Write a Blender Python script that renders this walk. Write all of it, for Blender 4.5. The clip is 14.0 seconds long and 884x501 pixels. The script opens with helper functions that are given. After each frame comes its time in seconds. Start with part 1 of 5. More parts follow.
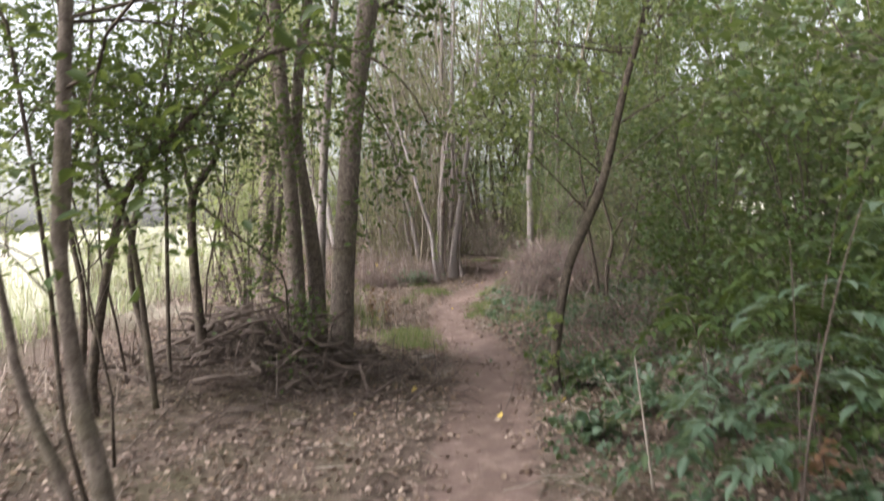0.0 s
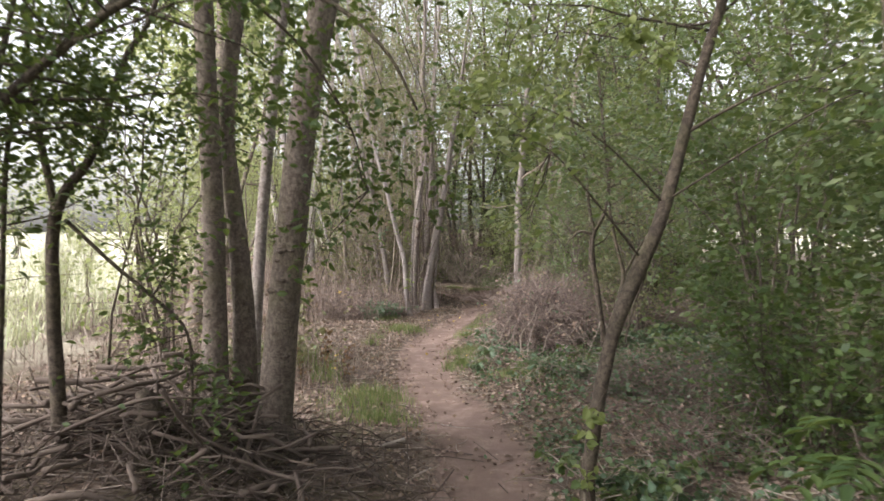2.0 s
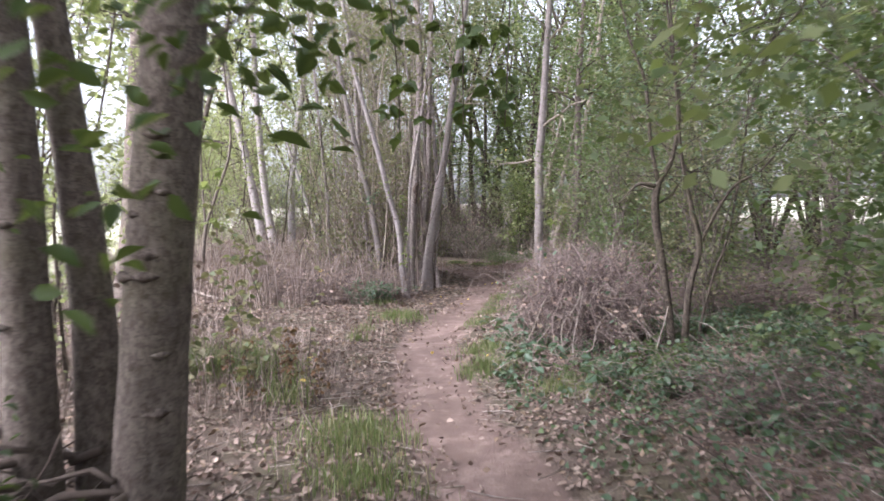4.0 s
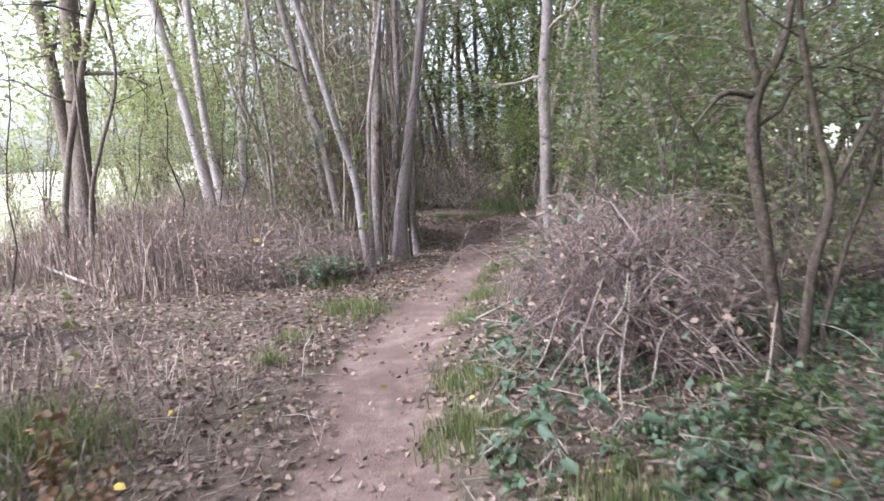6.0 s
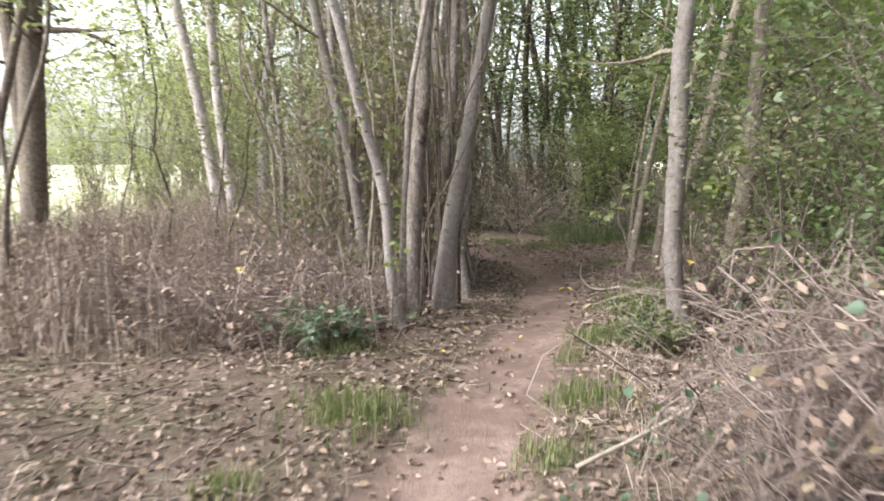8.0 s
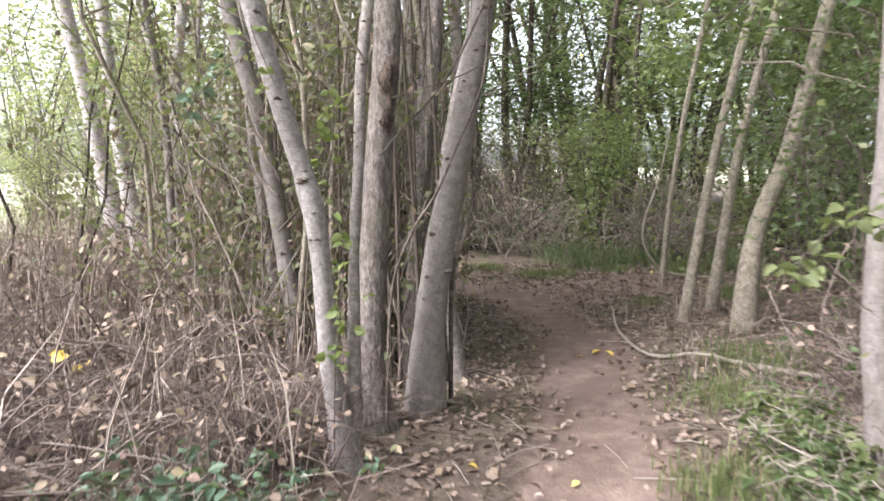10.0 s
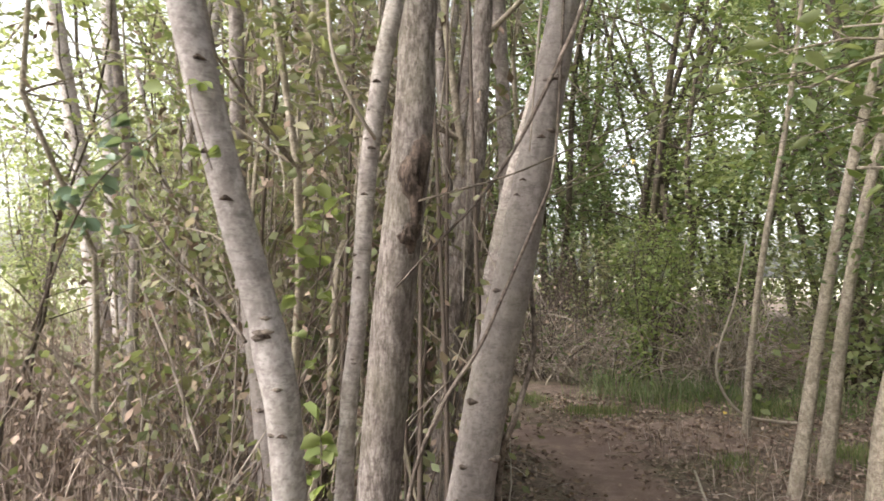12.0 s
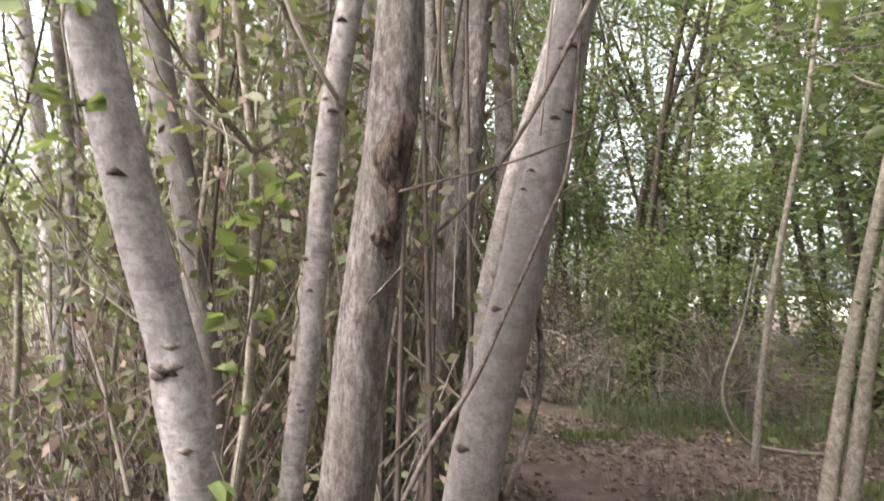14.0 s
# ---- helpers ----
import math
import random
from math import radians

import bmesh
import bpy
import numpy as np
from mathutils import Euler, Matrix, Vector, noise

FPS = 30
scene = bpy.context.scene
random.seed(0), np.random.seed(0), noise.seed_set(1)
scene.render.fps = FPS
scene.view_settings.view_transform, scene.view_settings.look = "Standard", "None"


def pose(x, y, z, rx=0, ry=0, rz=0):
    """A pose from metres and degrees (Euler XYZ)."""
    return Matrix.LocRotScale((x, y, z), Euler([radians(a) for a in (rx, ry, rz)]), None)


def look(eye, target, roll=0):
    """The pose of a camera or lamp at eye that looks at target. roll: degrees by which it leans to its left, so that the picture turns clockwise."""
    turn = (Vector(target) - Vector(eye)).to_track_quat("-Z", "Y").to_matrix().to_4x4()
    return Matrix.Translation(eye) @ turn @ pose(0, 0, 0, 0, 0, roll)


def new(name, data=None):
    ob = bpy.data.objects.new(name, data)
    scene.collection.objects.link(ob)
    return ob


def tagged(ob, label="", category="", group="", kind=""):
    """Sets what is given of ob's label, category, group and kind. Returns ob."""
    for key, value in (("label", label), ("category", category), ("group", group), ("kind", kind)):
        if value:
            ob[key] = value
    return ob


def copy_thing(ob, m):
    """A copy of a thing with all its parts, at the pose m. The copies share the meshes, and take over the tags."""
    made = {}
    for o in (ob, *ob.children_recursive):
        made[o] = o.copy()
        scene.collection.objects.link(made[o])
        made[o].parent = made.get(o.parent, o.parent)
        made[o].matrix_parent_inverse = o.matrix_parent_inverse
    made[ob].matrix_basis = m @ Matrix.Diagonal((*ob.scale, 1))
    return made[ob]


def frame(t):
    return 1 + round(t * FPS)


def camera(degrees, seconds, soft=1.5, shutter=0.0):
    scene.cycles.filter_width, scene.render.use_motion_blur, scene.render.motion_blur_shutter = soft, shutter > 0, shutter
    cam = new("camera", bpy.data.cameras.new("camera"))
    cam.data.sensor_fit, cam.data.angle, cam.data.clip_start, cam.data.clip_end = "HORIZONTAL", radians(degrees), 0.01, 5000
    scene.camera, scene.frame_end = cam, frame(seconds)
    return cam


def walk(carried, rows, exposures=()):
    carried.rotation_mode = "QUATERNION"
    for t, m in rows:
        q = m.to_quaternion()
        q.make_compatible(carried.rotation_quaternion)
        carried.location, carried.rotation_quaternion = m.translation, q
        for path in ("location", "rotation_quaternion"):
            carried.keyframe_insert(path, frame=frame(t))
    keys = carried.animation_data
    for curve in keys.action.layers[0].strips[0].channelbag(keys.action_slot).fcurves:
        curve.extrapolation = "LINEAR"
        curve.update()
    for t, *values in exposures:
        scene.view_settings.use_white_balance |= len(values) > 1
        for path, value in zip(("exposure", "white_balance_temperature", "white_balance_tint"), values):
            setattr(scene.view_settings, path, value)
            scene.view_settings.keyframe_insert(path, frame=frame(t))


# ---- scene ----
cam = camera(65.3, 14.0, soft=1.6, shutter=0.5)
PATH = [
    (0, (0.063, -5.362, 1.506), (-0.011, -3.367, 1.393), -2.7),
    (0.5, (0.092, -4.993, 1.597), (0.004, -2.995, 1.628), -2.0),
    (1, (0.053, -4.53, 1.661), (-0.066, -2.534, 1.64), -1.6),
    (1.5, (-0.078, -3.99, 1.672), (-0.09, -1.992, 1.599), -2.4),
    (2, (-0.084, -3.52, 1.612), (-0.068, -1.522, 1.547), -0.3),
    (2.5, (-0.273, -2.953, 1.429), (-0.233, -0.957, 1.547), -4.8),
    (2.7, (-0.288, -2.73, 1.419), (-0.205, -0.733, 1.351), -3.5),
    (4.8, (-0.055, -0.074, 1.438), (-0.051, 1.921, 1.296), -0.3),
    (5, (-0.004, 0.236, 1.448), (-0.002, 2.233, 1.333), -1.5),
    (5.5, (0.06, 0.818, 1.448), (0.182, 2.804, 1.247), -2.4),
    (6, (0.128, 1.41, 1.372), (0.151, 3.388, 1.072), -3.5),
    (6.5, (0.162, 2.007, 1.34), (0.155, 3.991, 1.089), -0.3),
    (7, (0.171, 2.592, 1.283), (0.055, 4.587, 1.189), 1.2),
    (7.2, (0.152, 2.823, 1.308), (-0.052, 4.803, 1.111), 0.0),
    (9.3, (-0.124, 5.521, 1.249), (-0.026, 7.5, 0.972), -0.9),
    (9.4, (-0.115, 5.624, 1.262), (-0.095, 7.612, 1.042), -2.1),
    (9.5, (-0.119, 5.743, 1.271), (-0.071, 7.731, 1.06), -0.2),
    (10, (-0.204, 6.281, 1.246), (-0.195, 8.267, 1.008), -0.5),
    (10.5, (-0.237, 6.641, 1.276), (-0.229, 8.639, 1.182), -0.7),
    (11, (-0.196, 6.93, 1.308), (-0.313, 8.925, 1.377), 0.7),
    (11.5, (-0.215, 7.156, 1.317), (-0.34, 9.151, 1.37), 2.3),
    (12, (-0.262, 7.352, 1.347), (-0.331, 9.35, 1.409), 0.8),
    (12.5, (-0.261, 7.479, 1.336), (-0.297, 9.478, 1.407), 0.2),
    (13, (-0.224, 7.67, 1.336), (-0.382, 9.662, 1.405), 3.9),
    (13.5, (-0.253, 7.764, 1.351), (-0.356, 9.752, 1.543), 1.5),
    (14, (-0.273, 7.808, 1.351), (-0.308, 9.806, 1.445), 1.9),
]
EXPOSURES = [(0.0, 1.68, 6450, 13), (2.7, 1.75, 6550, 12), (4.8, 2.07, 5600, 22), (6.5, 2.0, 5850, 13), (7.2, 1.96, 6350, 9), (9.3, 2.38, 6250, 10), (10.5, 2.32, 6100, 11), (11.5, 2.17, 6850, 8), (12.5, 2.27, 6550, 11), (14.0, 2.3, 6400, 13)]
walk(cam, [(t, look(eye, target, roll)) for t, eye, target, roll in PATH], EXPOSURES)

# ---- world and sun: a bright hazy day, light from the open field ----
world = bpy.data.worlds.new("world")
scene.world = world
world.use_nodes = True
wn = world.node_tree.nodes
sky = wn.new("ShaderNodeTexSky")
sky.sky_type = "NISHITA"
sky.sun_disc = False
sky.sun_elevation = radians(42)
sky.sun_rotation = radians(-116)
sky.dust_density = 3.6
sky.air_density = 1.0
pale = wn.new("ShaderNodeHueSaturation")
pale.inputs["Saturation"].default_value = 0.22
world.node_tree.links.new(sky.outputs[0], pale.inputs["Color"])
world.node_tree.links.new(pale.outputs[0], wn["Background"].inputs[0])
wn["Background"].inputs[1].default_value = 0.145
sun = new("sun", bpy.data.lights.new("sun", "SUN"))
sun.data.energy = 1.4
sun.data.angle = radians(24)
sun.data.color = (1.0, 0.97, 0.92)
sun.matrix_world = look((-20, -9, 23), (0, 3, 0))


# ---- materials ----
def mat_base(name):
    m = bpy.data.materials.new(name)
    m.use_nodes = True
    nt = m.node_tree
    return m, nt, nt.nodes["Principled BSDF"]


def node(nt, kind, **sockets):
    n = nt.nodes.new(kind)
    for k, v in sockets.items():
        n.inputs[k].default_value = v
    return n


def coords(nt, scale):
    tc = nt.nodes.new("ShaderNodeTexCoord")
    mp = node(nt, "ShaderNodeMapping", Scale=scale)
    nt.links.new(tc.outputs["Object"], mp.inputs["Vector"])
    return mp.outputs[0]


def noise_tex(nt, scale, detail=4, at=(1, 1, 1), rough=0.6):
    n = node(nt, "ShaderNodeTexNoise", Scale=scale, Detail=detail, Roughness=rough)
    nt.links.new(coords(nt, at), n.inputs["Vector"])
    return n.outputs["Fac"]


def ramp(nt, fac, *stops):
    r = nt.nodes.new("ShaderNodeValToRGB")
    e = r.color_ramp.elements
    while len(e) < len(stops):
        e.new(0.5)
    for el, (p, c) in zip(e, stops):
        el.position = p
        el.color = (*c, 1)
    nt.links.new(fac, r.inputs[0])
    return r.outputs[0]


def mix(nt, fac, a, b, how="MIX"):
    n = nt.nodes.new("ShaderNodeMix")
    n.data_type = "RGBA"
    n.blend_type = how
    for sock, v in ((n.inputs[0], fac), (n.inputs[6], a), (n.inputs[7], b)):
        if isinstance(v, (int, float)):
            sock.default_value = v
        elif isinstance(v, tuple):
            sock.default_value = (*v, 1)
        else:
            nt.links.new(v, sock)
    return n.outputs[2]


def bump(nt, bsdf, fac, strength, distance):
    b = node(nt, "ShaderNodeBump", Strength=strength, Distance=distance)
    nt.links.new(fac, b.inputs["Height"])
    nt.links.new(b.outputs[0], bsdf.inputs["Normal"])


def bark(name, dark, light, furrow=False, moss=0.0, dash=0.38, blotch=6.0):
    """Bark: mottled, with short dark cross-dashes or furrows, and a little green algae."""
    m, nt, b = mat_base(name)
    grain = noise_tex(nt, 9.0, 6, (8, 8, 2.4) if furrow else (4, 4, 3), 0.75)
    blot = noise_tex(nt, blotch, 6, (2, 2, 1.4), 0.7)
    speck = noise_tex(nt, 75.0, 4, (1, 1, 1.6))
    cross = noise_tex(nt, 5.0, 3, (5, 5, 22))
    col = ramp(nt, grain, (0.41, tuple(0.7 * c for c in dark)), (0.6, light)) if furrow else ramp(nt, grain, (0.4, dark), (0.6, light))
    col = mix(nt, ramp(nt, blot, (0.36, (0.6, 0.6, 0.6)), (0.56, (0, 0, 0))), col, tuple(0.75 * a + 0.12 * c for a, c in zip(dark, light)))
    col = mix(nt, ramp(nt, blot, (0.56, (0, 0, 0)), (0.72, (0.4, 0.4, 0.4))), col, tuple(min(1, 1.08 * c) for c in light))
    col = mix(nt, ramp(nt, speck, (0.36, (0.42, 0.42, 0.42)), (0.47, (0, 0, 0))), col, tuple(0.6 * c for c in dark))
    col = mix(nt, ramp(nt, speck, (0.58, (0, 0, 0)), (0.7, (0.2, 0.2, 0.2))), col, tuple(min(1, 1.25 * c) for c in light))
    if dash:
        col = mix(nt, ramp(nt, cross, (0.585, (0, 0, 0)), (0.63, (dash, dash, dash))), col, tuple(0.4 * c for c in dark))
    if moss:
        g = noise_tex(nt, 2.3, 4)
        col = mix(nt, ramp(nt, g, (0.5, (0, 0, 0)), (0.75, (moss, moss, moss))), col, (0.16, 0.17, 0.06))
    nt.links.new(col, b.inputs["Base Color"])
    b.inputs["Roughness"].default_value = 0.9
    b.inputs["Specular IOR Level"].default_value = 0.2
    bump(nt, b, mix(nt, 0.35, grain, speck), 1.0 if furrow else 0.6, 0.03 if furrow else 0.01)
    return m


def leafy(name, colours, through_light=0.4, rough=0.55):
    """Leaves whose colour differs from leaf to leaf; light passes through them."""
    m, nt, b = mat_base(name)
    geo = nt.nodes.new("ShaderNodeNewGeometry")
    n = len(colours) - 1
    col = ramp(nt, geo.outputs["Random Per Island"], *[(i / max(n, 1), c) for i, c in enumerate(colours)])
    vein = noise_tex(nt, 35.0, 3)
    col = mix(nt, ramp(nt, vein, (0.3, (0.35, 0.35, 0.35)), (0.65, (0, 0, 0))), col, mix(nt, 0.5, col, (0.03, 0.035, 0.015)))
    nt.links.new(col, b.inputs["Base Color"])
    b.inputs["Roughness"].default_value = rough
    b.inputs["Specular IOR Level"].default_value = 0.35
    tr = nt.nodes.new("ShaderNodeBsdfTranslucent")
    nt.links.new(mix(nt, 0.4, col, (0.35, 0.42, 0.08), "MIX"), tr.inputs["Color"])
    mx = node(nt, "ShaderNodeMixShader", Fac=through_light)
    nt.links.new(b.outputs[0], mx.inputs[1])
    nt.links.new(tr.outputs[0], mx.inputs[2])
    nt.links.new(mx.outputs[0], nt.nodes["Material Output"].inputs["Surface"])
    return m


def dry(name, colours, rough=0.85):
    m, nt, b = mat_base(name)
    geo = nt.nodes.new("ShaderNodeNewGeometry")
    n = len(colours) - 1
    col = ramp(nt, geo.outputs["Random Per Island"], *[(i / n, c) for i, c in enumerate(colours)])
    grain = noise_tex(nt, 40.0, 4)
    col = mix(nt, ramp(nt, grain, (0.35, (0.5, 0.5, 0.5)), (0.65, (0, 0, 0))), col, mix(nt, 0.6, col, (0.05, 0.04, 0.03)))
    nt.links.new(col, b.inputs["Base Color"])
    b.inputs["Roughness"].default_value = rough
    b.inputs["Specular IOR Level"].default_value = 0.25
    bump(nt, b, grain, 0.4, 0.004)
    return m


def ground_mat():
    """Trodden reddish earth on the path, leaf mould beside it, pale grass in the field."""
    m, nt, b = mat_base("earth")
    at = nt.nodes.new("ShaderNodeAttribute")
    at.attribute_name = "cover"
    sep = nt.nodes.new("ShaderNodeSeparateColor")
    nt.links.new(at.outputs["Color"], sep.inputs[0])
    big = noise_tex(nt, 1.6, 5)
    mid = noise_tex(nt, 9.0, 6)
    fine = noise_tex(nt, 70.0, 4)
    soil = ramp(nt, mid, (0.3, (0.165, 0.112, 0.098)), (0.7, (0.31, 0.232, 0.206)))
    mould = ramp(nt, mid, (0.3, (0.085, 0.062, 0.052)), (0.72, (0.27, 0.205, 0.172)))
    soil = mix(nt, ramp(nt, noise_tex(nt, 3.2, 6, rough=0.7), (0.44, (0.75, 0.75, 0.75)), (0.6, (0, 0, 0))), soil, (0.14, 0.1, 0.085))
    mould = mix(nt, ramp(nt, big, (0.45, (0, 0, 0)), (0.65, (0.6, 0.6, 0.6))), mould, (0.12, 0.12, 0.06))
    field = ramp(nt, big, (0.3, (0.42, 0.41, 0.31)), (0.7, (0.56, 0.53, 0.44)))
    soil = mix(nt, ramp(nt, fine, (0.35, (0.5, 0.5, 0.5)), (0.6, (0, 0, 0))), soil, (0.15, 0.1, 0.08))
    mould = mix(nt, ramp(nt, fine, (0.4, (0.6, 0.6, 0.6)), (0.65, (0, 0, 0))), mould, (0.06, 0.045, 0.035))
    edge = nt.nodes.new("ShaderNodeMath")
    edge.operation = "MULTIPLY_ADD"
    nt.links.new(mid, edge.inputs[0])
    edge.inputs[1].default_value = 0.9
    nt.links.new(sep.outputs[0], edge.inputs[2])
    pathf = ramp(nt, edge.outputs[0], (0.72, (0, 0, 0)), (0.98, (1, 1, 1)))
    col = mix(nt, pathf, mould, soil)
    col = mix(nt, sep.outputs[1], col, field)
    nt.links.new(col, b.inputs["Base Color"])
    b.inputs["Roughness"].default_value = 0.95
    b.inputs["Specular IOR Level"].default_value = 0.15
    bump(nt, b, mix(nt, 0.5, mid, fine), 0.7, 0.03)
    return m


M_EARTH = ground_mat()
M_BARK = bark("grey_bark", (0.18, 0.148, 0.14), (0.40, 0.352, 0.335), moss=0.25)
# Darker copy of the grey bark, shade painted in for trunks under leaves.
M_BARK_SHADE = bark("shaded_grey_bark", (0.10, 0.08, 0.068), (0.23, 0.19, 0.165), moss=0.3)
M_GREY = bark("dull_grey_bark", (0.17, 0.145, 0.137), (0.27, 0.237, 0.226), moss=0.2, dash=0.25, blotch=2.2)
M_FURROW = bark("furrowed_bark", (0.16, 0.128, 0.115), (0.37, 0.32, 0.3), True, moss=0.3, dash=0)
M_BIRCH = bark("pale_bark", (0.24, 0.205, 0.2), (0.48, 0.435, 0.425), moss=0.15)
M_SMOOTH = bark("smooth_grey_bark", (0.2, 0.172, 0.168), (0.36, 0.322, 0.317), moss=0.15, dash=0.3)
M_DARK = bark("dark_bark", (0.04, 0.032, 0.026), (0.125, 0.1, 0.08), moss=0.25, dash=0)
M_POLE = bark("sapling_bark", (0.19, 0.158, 0.125), (0.4, 0.345, 0.288), moss=0.45, dash=0.4)
M_SCAR = bark("scarred_bark", (0.05, 0.035, 0.03), (0.19, 0.14, 0.115), True, dash=0)
M_TWIG = dry("dead_twig", [(0.09, 0.068, 0.056), (0.31, 0.26, 0.225), (0.17, 0.135, 0.112), (0.46, 0.4, 0.36), (0.22, 0.19, 0.13), (0.14, 0.105, 0.09), (0.36, 0.31, 0.28)])
M_CANE = dry("bramble_cane", [(0.07, 0.048, 0.042), (0.2, 0.15, 0.135), (0.32, 0.255, 0.235), (0.14, 0.1, 0.09), (0.24, 0.19, 0.17)])
M_STICK = dry("dead_stick", [(0.03, 0.022, 0.018), (0.075, 0.055, 0.047), (0.11, 0.085, 0.072), (0.05, 0.037, 0.031), (0.18, 0.14, 0.122), (0.06, 0.045, 0.038), (0.33, 0.27, 0.24)])
M_PALE_STICK = dry("bare_wood", [(0.29, 0.245, 0.21), (0.43, 0.37, 0.325)])
M_LITTER = dry("fallen_leaves", [(0.14, 0.098, 0.083), (0.25, 0.182, 0.154), (0.36, 0.276, 0.232), (0.17, 0.12, 0.1), (0.27, 0.2, 0.17), (0.42, 0.33, 0.275), (0.2, 0.145, 0.121), (0.3, 0.218, 0.152), (0.13, 0.09, 0.075), (0.23, 0.16, 0.132), (0.37, 0.285, 0.243)])
M_YELLOW = leafy("yellow_leaf", [(0.62, 0.42, 0.05), (0.7, 0.52, 0.14), (0.55, 0.3, 0.06)], 0.15)
M_RUST = leafy("rust_leaf", [(0.06, 0.032, 0.024), (0.12, 0.062, 0.042), (0.22, 0.12, 0.07), (0.05, 0.03, 0.024), (0.15, 0.08, 0.06)], 0.15)
M_DRYGRASS = dry("dry_grass", [(0.1, 0.073, 0.062), (0.26, 0.2, 0.17), (0.42, 0.345, 0.295), (0.17, 0.126, 0.108), (0.33, 0.265, 0.225), (0.52, 0.43, 0.38), (0.13, 0.095, 0.08)])
M_GRASS = leafy("green_grass", [(0.075, 0.11, 0.04), (0.13, 0.175, 0.065), (0.2, 0.225, 0.11), (0.26, 0.23, 0.13)], 0.3)
M_FIELD = leafy("pale_field_grass", [(0.42, 0.44, 0.28), (0.53, 0.51, 0.4), (0.38, 0.42, 0.25)], 0.3)
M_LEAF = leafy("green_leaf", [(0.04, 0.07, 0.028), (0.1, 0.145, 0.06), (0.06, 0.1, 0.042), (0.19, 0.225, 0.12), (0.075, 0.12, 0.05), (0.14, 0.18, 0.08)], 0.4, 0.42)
# Dim copy of the green leaf: shade and backlit darkness are in its colour.
M_LEAF_DIM = leafy("shaded_green_leaf", [(0.025, 0.05, 0.015), (0.045, 0.08, 0.022), (0.07, 0.105, 0.03)], 0.3)
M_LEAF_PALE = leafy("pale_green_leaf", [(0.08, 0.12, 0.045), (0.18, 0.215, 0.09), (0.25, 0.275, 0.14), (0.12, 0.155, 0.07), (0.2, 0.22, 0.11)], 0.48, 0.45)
# Field-side leaves: the glow of sun through foliage is put into a lighter colour.
M_LEAF_SUN = leafy("painted_sunlit_leaf", [(0.23, 0.26, 0.13), (0.35, 0.37, 0.21), (0.29, 0.32, 0.16), (0.42, 0.41, 0.27)], 0.55, 0.5)
M_LEAF_LIME = leafy("lime_green_leaf", [(0.11, 0.165, 0.055), (0.17, 0.22, 0.08), (0.22, 0.25, 0.1), (0.09, 0.145, 0.05)], 0.45)
M_LEAF_OLIVE = leafy("autumn_olive_leaf", [(0.14, 0.15, 0.085), (0.2, 0.205, 0.12), (0.25, 0.22, 0.135), (0.12, 0.15, 0.08), (0.19, 0.15, 0.1)], 0.35)
M_LEAF_BLUE = leafy("dull_blue_green_leaf", [(0.065, 0.11, 0.07), (0.1, 0.155, 0.105), (0.15, 0.205, 0.155), (0.085, 0.135, 0.08)], 0.3, 0.4)
M_IVY = leafy("ivy_leaf", [(0.045, 0.085, 0.05), (0.08, 0.13, 0.085), (0.03, 0.06, 0.03), (0.12, 0.175, 0.12), (0.1, 0.14, 0.06), (0.055, 0.1, 0.065)], 0.25, 0.4)
M_SEDGE = leafy("sedge_blade", [(0.07, 0.11, 0.045), (0.11, 0.155, 0.07), (0.2, 0.215, 0.12), (0.08, 0.125, 0.055), (0.26, 0.23, 0.15)], 0.3)
M_BROWN_LEAF = dry("withered_leaf", [(0.16, 0.11, 0.085), (0.28, 0.2, 0.16), (0.37, 0.28, 0.23), (0.21, 0.17, 0.1)])
M_KNOT = bark("knot_bark", (0.06, 0.046, 0.04), (0.22, 0.18, 0.155), dash=0)


